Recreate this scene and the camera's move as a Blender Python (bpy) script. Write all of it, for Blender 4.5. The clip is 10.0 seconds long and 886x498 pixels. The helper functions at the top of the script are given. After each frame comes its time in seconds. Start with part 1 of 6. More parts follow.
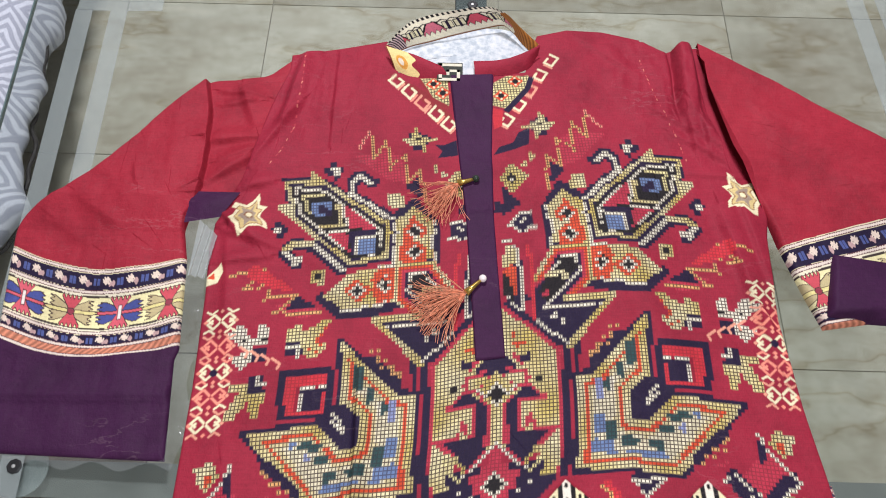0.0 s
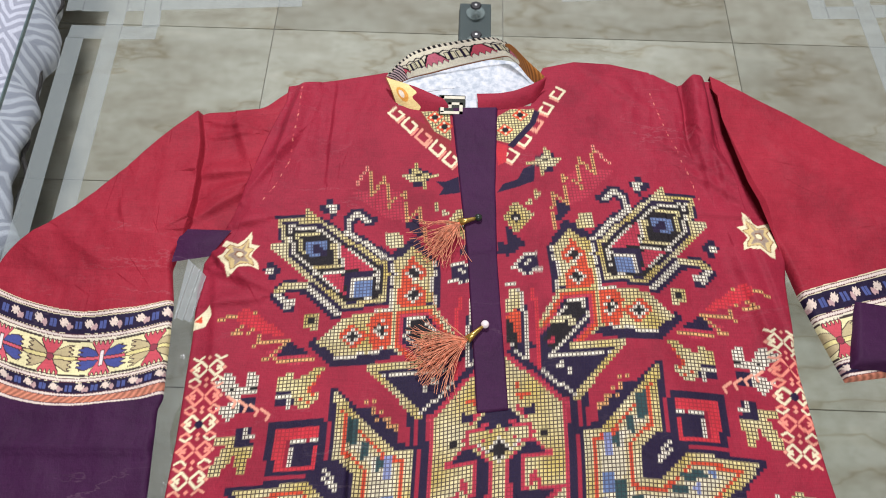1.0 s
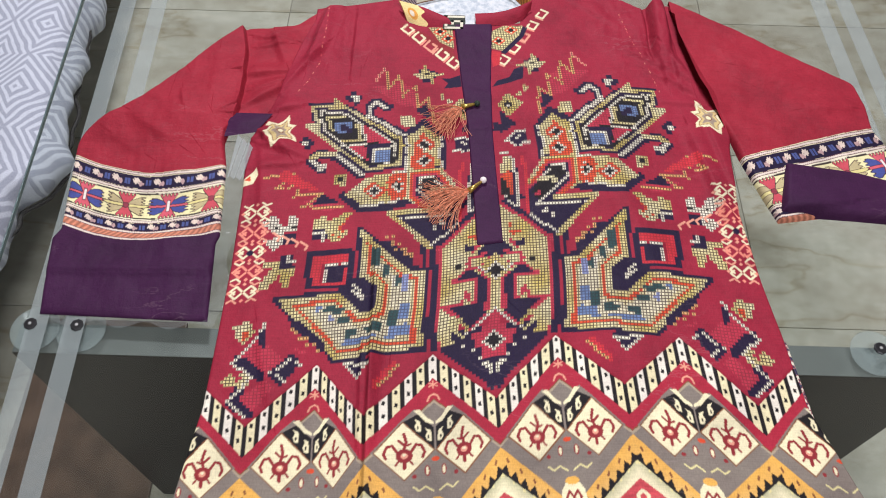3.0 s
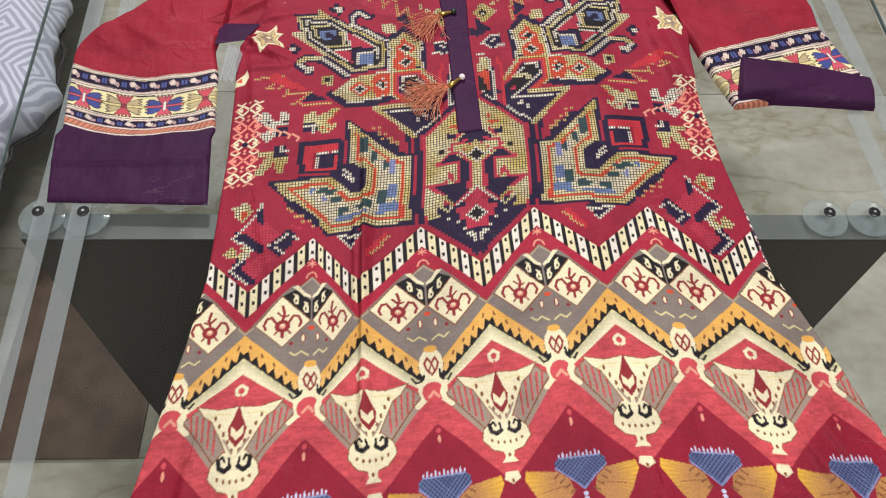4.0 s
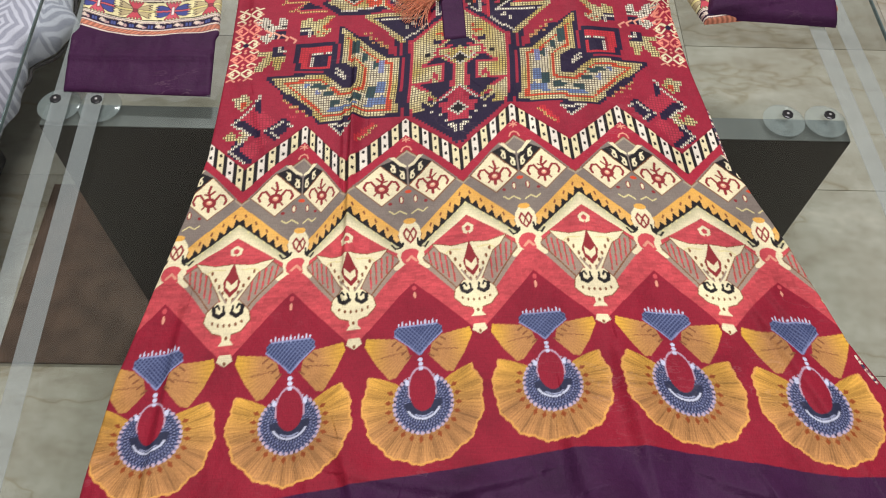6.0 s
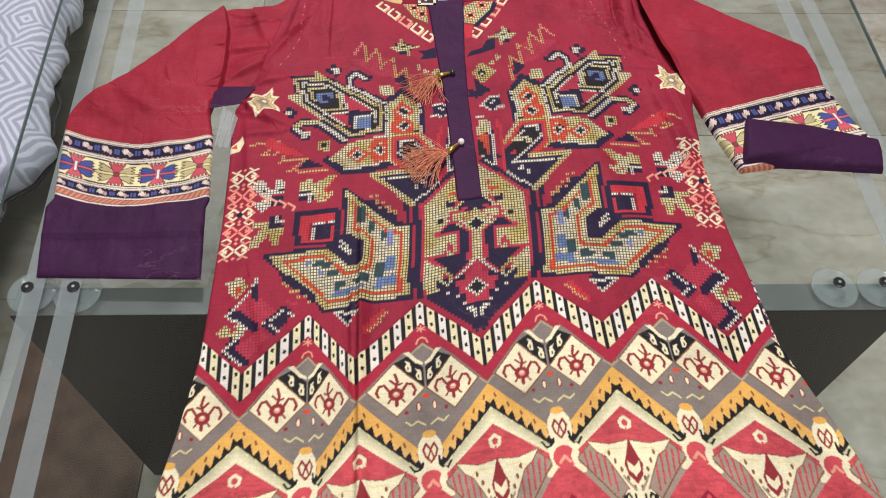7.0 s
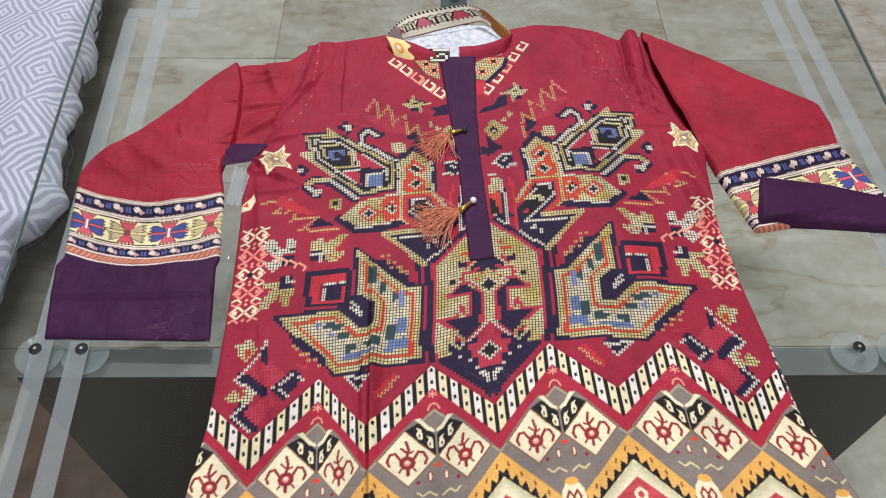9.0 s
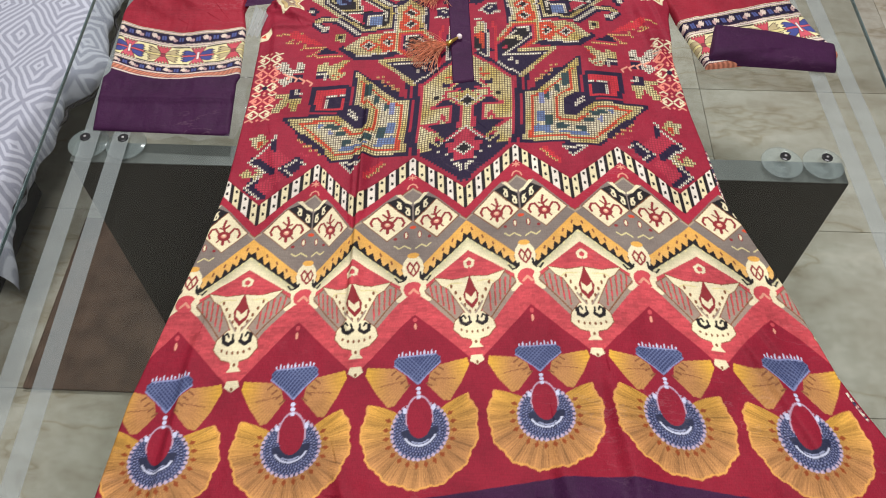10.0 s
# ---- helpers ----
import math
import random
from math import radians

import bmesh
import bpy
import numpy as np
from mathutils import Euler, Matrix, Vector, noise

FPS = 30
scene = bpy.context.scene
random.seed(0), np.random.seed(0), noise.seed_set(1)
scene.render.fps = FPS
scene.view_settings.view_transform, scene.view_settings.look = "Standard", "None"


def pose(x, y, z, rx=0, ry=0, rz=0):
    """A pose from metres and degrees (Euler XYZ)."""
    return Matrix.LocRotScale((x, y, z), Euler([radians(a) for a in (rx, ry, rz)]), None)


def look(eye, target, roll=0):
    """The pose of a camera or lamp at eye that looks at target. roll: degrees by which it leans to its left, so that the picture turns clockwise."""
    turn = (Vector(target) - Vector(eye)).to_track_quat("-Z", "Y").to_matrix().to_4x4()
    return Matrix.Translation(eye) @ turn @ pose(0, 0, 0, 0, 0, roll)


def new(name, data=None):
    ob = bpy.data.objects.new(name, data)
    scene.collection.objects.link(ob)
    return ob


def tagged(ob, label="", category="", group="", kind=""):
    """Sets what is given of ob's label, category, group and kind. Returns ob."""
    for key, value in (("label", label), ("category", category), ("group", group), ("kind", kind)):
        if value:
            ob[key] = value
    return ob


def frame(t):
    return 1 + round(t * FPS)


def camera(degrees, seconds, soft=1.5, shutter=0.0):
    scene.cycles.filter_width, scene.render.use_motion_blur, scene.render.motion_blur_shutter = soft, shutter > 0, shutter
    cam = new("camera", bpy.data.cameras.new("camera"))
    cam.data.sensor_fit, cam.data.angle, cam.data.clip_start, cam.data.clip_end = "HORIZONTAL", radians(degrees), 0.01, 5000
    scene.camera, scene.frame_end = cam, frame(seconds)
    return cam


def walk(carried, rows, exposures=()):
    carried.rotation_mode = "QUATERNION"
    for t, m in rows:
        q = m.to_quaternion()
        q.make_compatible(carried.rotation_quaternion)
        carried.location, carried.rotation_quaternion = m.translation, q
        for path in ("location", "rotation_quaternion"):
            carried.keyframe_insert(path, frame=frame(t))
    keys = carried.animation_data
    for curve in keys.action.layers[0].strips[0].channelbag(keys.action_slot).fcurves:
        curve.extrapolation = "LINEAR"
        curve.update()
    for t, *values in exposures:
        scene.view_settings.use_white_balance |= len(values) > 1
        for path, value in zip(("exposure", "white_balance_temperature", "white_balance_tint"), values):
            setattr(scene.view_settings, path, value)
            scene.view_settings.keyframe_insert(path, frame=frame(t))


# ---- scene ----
cam = camera(59.0, 10.0, soft=1.0)
PATH = [
    (0, (-0.034, -0.154, 0.755), (-0.045, 0.776, -1.015), 0.9),
    (0.5, (-0.037, -0.126, 0.748), (-0.061, 0.819, -1.015), 0.3),
    (1, (-0.032, -0.112, 0.73), (-0.053, 0.859, -1.018), 0.8),
    (1.5, (-0.031, -0.146, 0.738), (-0.054, 0.854, -0.994), 1.0),
    (2, (-0.026, -0.216, 0.758), (-0.054, 0.811, -0.958), 0.9),
    (2.5, (-0.038, -0.292, 0.774), (-0.038, 0.75, -0.933), 2.4),
    (2.7, (-0.033, -0.329, 0.776), (-0.05, 0.728, -0.922), 1.4),
    (3.8, (-0.059, -0.49, 0.745), (-0.011, 0.585, -0.94), 2.1),
    (4, (-0.052, -0.528, 0.749), (0.01, 0.542, -0.939), 2.8),
    (4.5, (-0.033, -0.648, 0.749), (0.024, 0.415, -0.944), 3.0),
    (5, (-0.014, -0.721, 0.737), (0.027, 0.327, -0.965), 3.0),
    (5.2, (-0.011, -0.73, 0.737), (0.025, 0.313, -0.969), 2.9),
    (6.3, (-0.024, -0.618, 0.749), (0.01, 0.447, -0.943), 2.4),
    (6.5, (-0.033, -0.565, 0.753), (0.015, 0.502, -0.938), 2.6),
    (7, (-0.048, -0.46, 0.766), (0.009, 0.644, -0.901), 2.2),
    (7.5, (-0.062, -0.376, 0.779), (0.003, 0.775, -0.856), 2.0),
    (8, (-0.066, -0.339, 0.778), (0.001, 0.836, -0.839), 2.0),
    (8.5, (-0.072, -0.352, 0.777), (-0.013, 0.827, -0.837), 1.9),
    (9, (-0.053, -0.428, 0.776), (-0.015, 0.747, -0.842), 1.5),
    (9.5, (-0.027, -0.556, 0.775), (0.005, 0.611, -0.849), 2.0),
    (10, (0.017, -0.701, 0.771), (-0.031, 0.44, -0.871), -0.2),
]
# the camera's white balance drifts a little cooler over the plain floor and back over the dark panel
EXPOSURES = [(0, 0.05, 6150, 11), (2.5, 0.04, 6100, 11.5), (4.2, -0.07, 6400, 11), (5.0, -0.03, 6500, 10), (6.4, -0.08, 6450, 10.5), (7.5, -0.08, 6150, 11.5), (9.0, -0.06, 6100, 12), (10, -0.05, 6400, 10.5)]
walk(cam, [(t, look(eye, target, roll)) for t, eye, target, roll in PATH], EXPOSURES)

# ---------- light: an evening room with an overhead key lamp and an added fill, both unseen ---
world = bpy.data.worlds.new("room_world")
scene.world = world
world.use_nodes = True
world.node_tree.nodes["Background"].inputs[0].default_value = (0.75, 0.85, 1.0, 1)
world.node_tree.nodes["Background"].inputs[1].default_value = 0.03
scene.view_settings.exposure = 0.0

FLOOR_Z, CEIL_Z = -0.60, 2.15


def area_lamp(name, m, sx, sy, watts, colour):
    data = bpy.data.lights.new(name, "AREA")
    data.shape, data.size, data.size_y, data.energy, data.color = "RECTANGLE", sx, sy, watts, colour
    ob = new(name, data)
    ob.matrix_world = m
    return ob


area_lamp("ceiling_panel_light", pose(-0.18, 1.45, CEIL_Z - 0.03), 0.35, 0.22, 58, (1.0, 0.955, 0.985))
# Fill lamp added to brighten the hem end; it stands for no known fixture.
area_lamp("ceiling_panel_light", pose(0.3, -1.0, CEIL_Z - 0.03), 0.5, 0.3, 44, (1.0, 0.955, 0.985))

# ---------- materials ----------


class Nodes:
    """Small helper to wire a node material."""

    def __init__(self, name, rough=0.5, metal=0.0):
        self.mat = bpy.data.materials.new(name)
        self.mat.use_nodes = True
        self.t = self.mat.node_tree
        self.bsdf = self.t.nodes["Principled BSDF"]
        self.bsdf.inputs["Roughness"].default_value = rough
        self.bsdf.inputs["Metallic"].default_value = metal

    def n(self, kind, **kw):
        node = self.t.nodes.new(kind)
        for k, v in kw.items():
            if k == "operation":
                node.operation = v
            elif k == "blend_type":
                node.blend_type = v
            elif k == "data_type":
                node.data_type = v
            elif k == "attribute_name":
                node.attribute_name = v
        return node

    def link(self, a, b):
        self.t.links.new(a, b)

    def math(self, op, a, b=None, c=None):
        node = self.n("ShaderNodeMath", operation=op)
        for i, v in enumerate((a, b, c)):
            if v is None:
                continue
            if isinstance(v, (int, float)):
                node.inputs[i].default_value = v
            else:
                self.link(v, node.inputs[i])
        return node.outputs[0]

    def coords(self, scale=(1, 1, 1), kind="Object"):
        tc, mp = self.n("ShaderNodeTexCoord"), self.n("ShaderNodeMapping")
        mp.inputs["Scale"].default_value = scale
        self.link(tc.outputs[kind], mp.inputs[0])
        return mp.outputs[0]

    def noise(self, vec, scale, detail=4, rough=0.55):
        node = self.n("ShaderNodeTexNoise")
        node.inputs["Scale"].default_value, node.inputs["Detail"].default_value = scale, detail
        node.inputs["Roughness"].default_value = rough
        self.link(vec, node.inputs["Vector"])
        return node.outputs["Fac"]

    def ramp(self, fac, *stops):
        node = self.n("ShaderNodeValToRGB")
        el = node.color_ramp.elements
        while len(el) < len(stops):
            el.new(0.5)
        for e, (p, c) in zip(el, stops):
            e.position, e.color = p, (*c, 1)
        self.link(fac, node.inputs[0])
        return node.outputs[0]

    def mix(self, fac, a, b, blend="MIX"):
        node = self.n("ShaderNodeMix", data_type="RGBA", blend_type=blend)
        for i, v in ((0, fac), (6, a), (7, b)):
            if isinstance(v, (int, float)):
                node.inputs[i].default_value = v
            elif isinstance(v, tuple):
                node.inputs[i].default_value = (*v, 1)
            else:
                self.link(v, node.inputs[i])
        return node.outputs[2]

    def colour(self, c):
        if isinstance(c, tuple):
            self.bsdf.inputs["Base Color"].default_value = (*c, 1)
        else:
            self.link(c, self.bsdf.inputs["Base Color"])
        return self

    def bump(self, height, strength, dist):
        node = self.n("ShaderNodeBump")
        node.inputs["Strength"].default_value, node.inputs["Distance"].default_value = strength, dist
        self.link(height, node.inputs["Height"])
        self.link(node.outputs[0], self.bsdf.inputs["Normal"])
        return self


def cloth_material(name, printed=True, tint=None):
    """Fine cotton: the print comes with the cloth, with stitch-like grid lines where the print has them."""
    s = Nodes(name, 0.66)
    s.bsdf.inputs["Specular IOR Level"].default_value = 0.20
    co = s.coords()
    if printed:
        at = s.n("ShaderNodeAttribute", attribute_name="print")
        uv = s.n("ShaderNodeUVMap")
        sp = s.n("ShaderNodeSeparateXYZ")
        s.link(uv.outputs[0], sp.inputs[0])
        edge = []
        for k in (0, 1):
            f = s.math("ABSOLUTE", s.math("SUBTRACT", s.math("FRACT", sp.outputs[k]), 0.5))
            edge.append(f)
        line = s.math("SMOOTH_MAX", edge[0], edge[1], 0.02)
        mr = s.n("ShaderNodeMapRange")
        mr.interpolation_type = "SMOOTHSTEP"
        mr.inputs[1].default_value, mr.inputs[2].default_value = 0.27, 0.45
        s.link(line, mr.inputs[0])
        amount = s.math("MULTIPLY", s.math("MULTIPLY", mr.outputs[0], at.outputs["Alpha"]), 0.92)
        cell = s.n("ShaderNodeVectorMath", operation="FLOOR")
        s.link(uv.outputs[0], cell.inputs[0])
        wn = s.n("ShaderNodeTexWhiteNoise")
        s.link(cell.outputs[0], wn.inputs["Vector"])
        uneven = s.ramp(wn.outputs["Value"], (0.0, (0.80, 0.80, 0.78)), (1.0, (1.14, 1.14, 1.14)))
        stitched = s.mix(at.outputs["Alpha"], at.outputs["Color"], s.mix(1.0, at.outputs["Color"], uneven, "MULTIPLY"))
        base = s.mix(amount, stitched, (0.030, 0.014, 0.018))
    else:
        base = s.mix(0.0, tint, tint)
    big = s.ramp(s.noise(co, 13, 6, 0.65), (0.3, (0.74, 0.74, 0.76)), (0.5, (1.0, 1.0, 1.0)), (0.72, (1.16, 1.2, 1.16)))
    weave = s.noise(s.coords((900, 300, 600)), 1.0, 2)
    slub = s.noise(s.coords((60, 900, 300)), 1.0, 3)
    fine = s.ramp(s.math("ADD", s.math("MULTIPLY", weave, 0.5), s.math("MULTIPLY", slub, 0.5)), (0.35, (0.86, 0.86, 0.87)), (0.65, (1.1, 1.1, 1.1)))
    base = s.mix(1.0, s.mix(1.0, base, big, "MULTIPLY"), fine, "MULTIPLY")
    # faint rubbed lines and lint
    fold = s.math("ABSOLUTE", s.math("SUBTRACT", s.noise(s.coords((9, 26, 9)), 1.0, 5, 0.6), 0.5))
    rub = s.ramp(fold, (0.0, (1, 1, 1)), (0.012, (0, 0, 0)))
    patch = s.ramp(s.noise(co, 7, 3), (0.54, (0, 0, 0)), (0.66, (1, 1, 1)))
    base = s.mix(s.math("MULTIPLY", s.math("MULTIPLY", rub, patch), 0.055), base, (0.75, 0.55, 0.55))
    s.colour(base)
    soft = s.noise(co, 55, 5, 0.6)
    crease = s.math("ABSOLUTE", s.math("SUBTRACT", s.noise(s.coords((1, 0.7, 1)), 30, 4, 0.55), 0.5))
    s.bump(s.math("ADD", s.math("ADD", s.math("MULTIPLY", soft, 0.8), s.math("MULTIPLY", crease, 0.8)), s.math("MULTIPLY", weave, 0.10)), 0.6, 0.004)
    return s.mat


def plain(name, colour, rough=0.5, metal=0.0, vary=0.25, scale=30, bump=0.0):
    s = Nodes(name, rough, metal)
    co = s.coords()
    lo, hi = tuple(c * (1 - vary) for c in colour), tuple(min(1, c * (1 + vary)) for c in colour)
    s.colour(s.ramp(s.noise(co, scale, 5), (0.3, lo), (0.7, hi)))
    if bump:
        s.bump(s.noise(co, scale * 6, 4), bump, 0.002)
    return s.mat


def glass_material(name, tint, ior=1.5, rough=0.0):
    s = Nodes(name)
    t = s.t
    tr, gl, fr, mx = (t.nodes.new(k) for k in ("ShaderNodeBsdfTransparent", "ShaderNodeBsdfGlossy", "ShaderNodeLayerWeight", "ShaderNodeMixShader"))
    tr.inputs[0].default_value = (*tint, 1)
    gl.inputs["Roughness"].default_value = rough
    fr.inputs["Blend"].default_value = 0.5
    f0 = ((ior - 1) / (ior + 1)) ** 2
    t.links.new(s.math("MULTIPLY_ADD", s.math("POWER", fr.outputs["Facing"], 5.0), 1 - f0, f0), mx.inputs[0])
    t.links.new(tr.outputs[0], mx.inputs[1])
    t.links.new(gl.outputs[0], mx.inputs[2])
    t.links.new(mx.outputs[0], t.nodes["Material Output"].inputs[0])
    return s.mat


def frosted_material(name, colour, clear, rough=0.6):
    s = Nodes(name, rough)
    t = s.t
    s.colour(colour)
    tr, mx = t.nodes.new("ShaderNodeBsdfTransparent"), t.nodes.new("ShaderNodeMixShader")
    mx.inputs[0].default_value = 1 - clear
    t.links.new(tr.outputs[0], mx.inputs[1])
    t.links.new(s.bsdf.outputs[0], mx.inputs[2])
    t.links.new(mx.outputs[0], t.nodes["Material Output"].inputs[0])
    return s.mat


def tile_material():
    """Greenish-grey polished stone tile with drifting veins, each tile a little different."""
    s = Nodes("stone_tile", 0.22)
    co = s.coords()
    oi = s.n("ShaderNodeObjectInfo")
    shift = s.n("ShaderNodeVectorMath", operation="ADD")
    cmb = s.n("ShaderNodeCombineXYZ")
    s.link(s.math("MULTIPLY", oi.outputs["Random"], 37.0), cmb.inputs[0])
    s.link(s.math("MULTIPLY", oi.outputs["Random"], 11.0), cmb.inputs[1])
    s.link(co, shift.inputs[0])
    s.link(cmb.outputs[0], shift.inputs[1])
    st = s.n("ShaderNodeMapping")
    st.inputs["Scale"].default_value = (1.0, 2.6, 1.0)
    st.inputs["Rotation"].default_value = (0, 0, 0.25)
    s.link(shift.outputs[0], st.inputs[0])
    cloud = s.ramp(s.noise(st.outputs[0], 3.4, 8, 0.68), (0.30, (0.33, 0.298, 0.230)), (0.46, (0.44, 0.420, 0.348)), (0.58, (0.50, 0.49, 0.418)), (0.74, (0.62, 0.595, 0.51)))
    vein = s.ramp(s.math("ABSOLUTE", s.math("SUBTRACT", s.noise(st.outputs[0], 1.2, 5, 0.55), 0.5)), (0.0, (0.76, 0.71, 0.62)), (0.006, (0.93, 0.91, 0.88)), (0.03, (1, 1, 1)))
    fleck = s.ramp(s.noise(co, 26, 5, 0.7), (0.36, (0.88, 0.87, 0.84)), (0.6, (1.05, 1.05, 1.05)))
    cloud = s.mix(1.0, cloud, fleck, "MULTIPLY")
    tone = s.ramp(oi.outputs["Random"], (0.0, (0.84, 0.83, 0.80)), (0.5, (1.0, 1.0, 0.97)), (1.0, (1.12, 1.12, 1.10)))
    s.colour(s.mix(1.0, s.mix(1.0, cloud, vein, "MULTIPLY"), tone, "MULTIPLY"))
    return s.mat


def bedspread_material():
    """Pale grey cotton with white nested diamonds."""
    s = Nodes("bedspread_cotton", 0.85)
    co = s.coords()
    warp = s.n("ShaderNodeVectorMath", operation="ADD")
    nz = s.n("ShaderNodeTexNoise")
    nz.inputs["Scale"].default_value = 14
    sc = s.n("ShaderNodeVectorMath", operation="SCALE")
    sc.inputs["Scale"].default_value = 0.022
    s.link(co, nz.inputs["Vector"])
    s.link(nz.outputs["Color"], sc.inputs[0])
    s.link(co, warp.inputs[0])
    s.link(sc.outputs[0], warp.inputs[1])
    sp = s.n("ShaderNodeSeparateXYZ")
    s.link(warp.outputs[0], sp.inputs[0])
    u = s.math("SUBTRACT", s.math("FRACT", s.math("DIVIDE", sp.outputs[0], 0.125)), 0.5)
    v = s.math("SUBTRACT", s.math("FRACT", s.math("DIVIDE", sp.outputs[1], 0.17)), 0.5)
    d = s.math("ADD", s.math("ABSOLUTE", u), s.math("ABSOLUTE", v))
    near_d = s.math("MINIMUM", d, s.math("SUBTRACT", 1.0, d))
    ring = s.math("ABSOLUTE", s.math("SUBTRACT", s.math("FRACT", s.math("MULTIPLY", near_d, 8.0)), 0.5))
    col = s.ramp(ring, (0.16, (0.56, 0.59, 0.65)), (0.30, (0.34, 0.36, 0.42)))
    speck = s.ramp(s.noise(s.coords((700, 700, 700)), 1.0, 2), (0.35, (0.86, 0.86, 0.86)), (0.65, (1.08, 1.08, 1.08)))
    s.colour(s.mix(1.0, col, speck, "MULTIPLY"))
    s.bump(s.noise(co, 40, 5), 0.3, 0.004)
    return s.mat


PRINT = cloth_material("printed_cotton")
TILE = tile_material()
GROUT = plain("grout", (0.30, 0.285, 0.245), 0.9)
GLASS = glass_material("clear_glass", (0.94, 0.965, 0.95))
GLASS_EDGE = plain("green_glass_edge", (0.10, 0.145, 0.145), 0.2)
FROST = frosted_material("frosted_band", (0.34, 0.39, 0.375), 0.70)
PADS = frosted_material("clear_rubber_pad", (0.50, 0.56, 0.56), 0.74, 0.12)
BOLT = plain("black_bolt", (0.015, 0.015, 0.016), 0.35)
BOLT_PIN = plain("grey_pin", (0.5, 0.5, 0.48), 0.4, 0.6)
PANEL = plain("dark_brown_laminate", (0.011, 0.0068, 0.0062), 0.42, 0, 0.35, 5)
CAP = plain("grey_panel_reflection", (0.16, 0.17, 0.16), 0.4, 0, 0.15, 20)
WALL = plain("wall_paint", (0.42, 0.42, 0.41), 0.9, 0, 0.05, 2, 0.1)
CEIL = plain("ceiling_paint", (0.78, 0.78, 0.75), 0.9, 0, 0.03, 2)
BED = bedspread_material()
DARK = plain("dark_bed_base_and_shade", (0.015, 0.012, 0.011), 0.7)
LAMP_FRAME = plain("white_metal", (0.7, 0.7, 0.7), 0.4)
GOLD = plain("gold_metal", (0.62, 0.42, 0.10), 0.28, 0.9, 0.2, 200)
PEARL = plain("pearl_bead", (0.78, 0.70, 0.68), 0.2)
BLACK_BEAD = plain("black_bead", (0.02, 0.03, 0.02), 0.15)
THREAD = plain("copper_thread", (0.70, 0.27, 0.15), 0.6, 0, 0.5, 220)
RED_THREAD = plain("red_thread", (0.55, 0.05, 0.02), 0.6, 0, 0.4, 220)
PURPLE = cloth_material("purple_cotton", False, (0.041, 0.0080, 0.040))
POLY = frosted_material("crumpled_polythene", (0.40, 0.43, 0.42), 0.86, 0.08)
FLAP = frosted_material("folded_polythene", (0.46, 0.50, 0.49), 0.50, 0.10)
END_PLATE = plain("dark_steel_plate", (0.070, 0.085, 0.088), 0.30, 0, 0.2, 20)


def wrapper_material():
    """Printed dark blue plastic; the milky pale blue end is ceiling reflection put into colour."""
    s = Nodes("plastic_with_painted_reflection", 0.10)
    co = s.coords()
    sp_ = s.n("ShaderNodeSeparateXYZ")
    s.link(co, sp_.inputs[0])
    mix_ = s.math("ADD", s.math("MULTIPLY", s.math("SUBTRACT", sp_.outputs[0], 0.135), 9.0), s.math("MULTIPLY", s.noise(co, 24, 5, 0.65), 1.5))
    s.colour(s.ramp(mix_, (0.35, (0.012, 0.015, 0.028)), (0.62, (0.05, 0.065, 0.10)), (0.82, (0.16, 0.19, 0.24)), (1.0, (0.36, 0.40, 0.43))))
    s.bump(s.noise(co, 38, 4), 0.6, 0.006)
    return s.mat


FOIL = wrapper_material()

# ---------- mesh helpers ----------


def part(name, bm, material, parent=None, label="", smooth=False):
    me = bpy.data.meshes.new(name)
    bmesh.ops.recalc_face_normals(bm, faces=bm.faces)
    if smooth:
        for f in bm.faces:
            f.smooth = True
    bm.to_mesh(me)
    bm.free()
    me.materials.append(material)
    ob = new(name, me)
    ob.parent = parent
    if label:
        tagged(ob, label)
    return ob


def box(x0, x1, y0, y1, z0, z1, bevel=0.0, seg=2):
    bm = bmesh.new()
    bmesh.ops.create_cube(bm, size=1.0)
    for v in bm.verts:
        v.co = Vector((x0 + (v.co.x + 0.5) * (x1 - x0), y0 + (v.co.y + 0.5) * (y1 - y0), z0 + (v.co.z + 0.5) * (z1 - z0)))
    if bevel:
        bmesh.ops.bevel(bm, geom=bm.edges[:], offset=bevel, segments=seg, affect="EDGES", profile=0.7)
    return bm


def turned(profile, seg=24, m=None):
    """A lathe shape from (radius, height) pairs."""
    bm = bmesh.new()
    rings = []
    for r, z in profile:
        rings.append([bm.verts.new((r * math.cos(2 * math.pi * k / seg), r * math.sin(2 * math.pi * k / seg), z)) for k in range(seg)])
    for a, b in zip(rings, rings[1:]):
        for k in range(seg):
            bm.faces.new((a[k], a[(k + 1) % seg], b[(k + 1) % seg], b[k]))
    bm.faces.new(rings[0][::-1])
    bm.faces.new(rings[-1])
    if m:
        bm.transform(m)
    return bm


def tube(bm, pts, r0, r1, seg=4):
    """Adds a thin tapering tube through pts."""
    last = None
    for k, p in enumerate(pts):
        p = Vector(p)
        d = (Vector(pts[min(k + 1, len(pts) - 1)]) - Vector(pts[max(k - 1, 0)])).normalized()
        a = d.cross(Vector((0, 0, 1)))
        a = a.normalized() if a.length > 1e-6 else Vector((1, 0, 0))
        b = d.cross(a)
        r = r0 + (r1 - r0) * k / (len(pts) - 1)
        ring = [bm.verts.new(p + r * (math.cos(2 * math.pi * i / seg) * a + math.sin(2 * math.pi * i / seg) * b)) for i in range(seg)]
        if last:
            for i in range(seg):
                bm.faces.new((last[i], last[(i + 1) % seg], ring[(i + 1) % seg], ring[i]))
        else:
            bm.faces.new(ring[::-1])
        last = ring
    bm.faces.new(last)


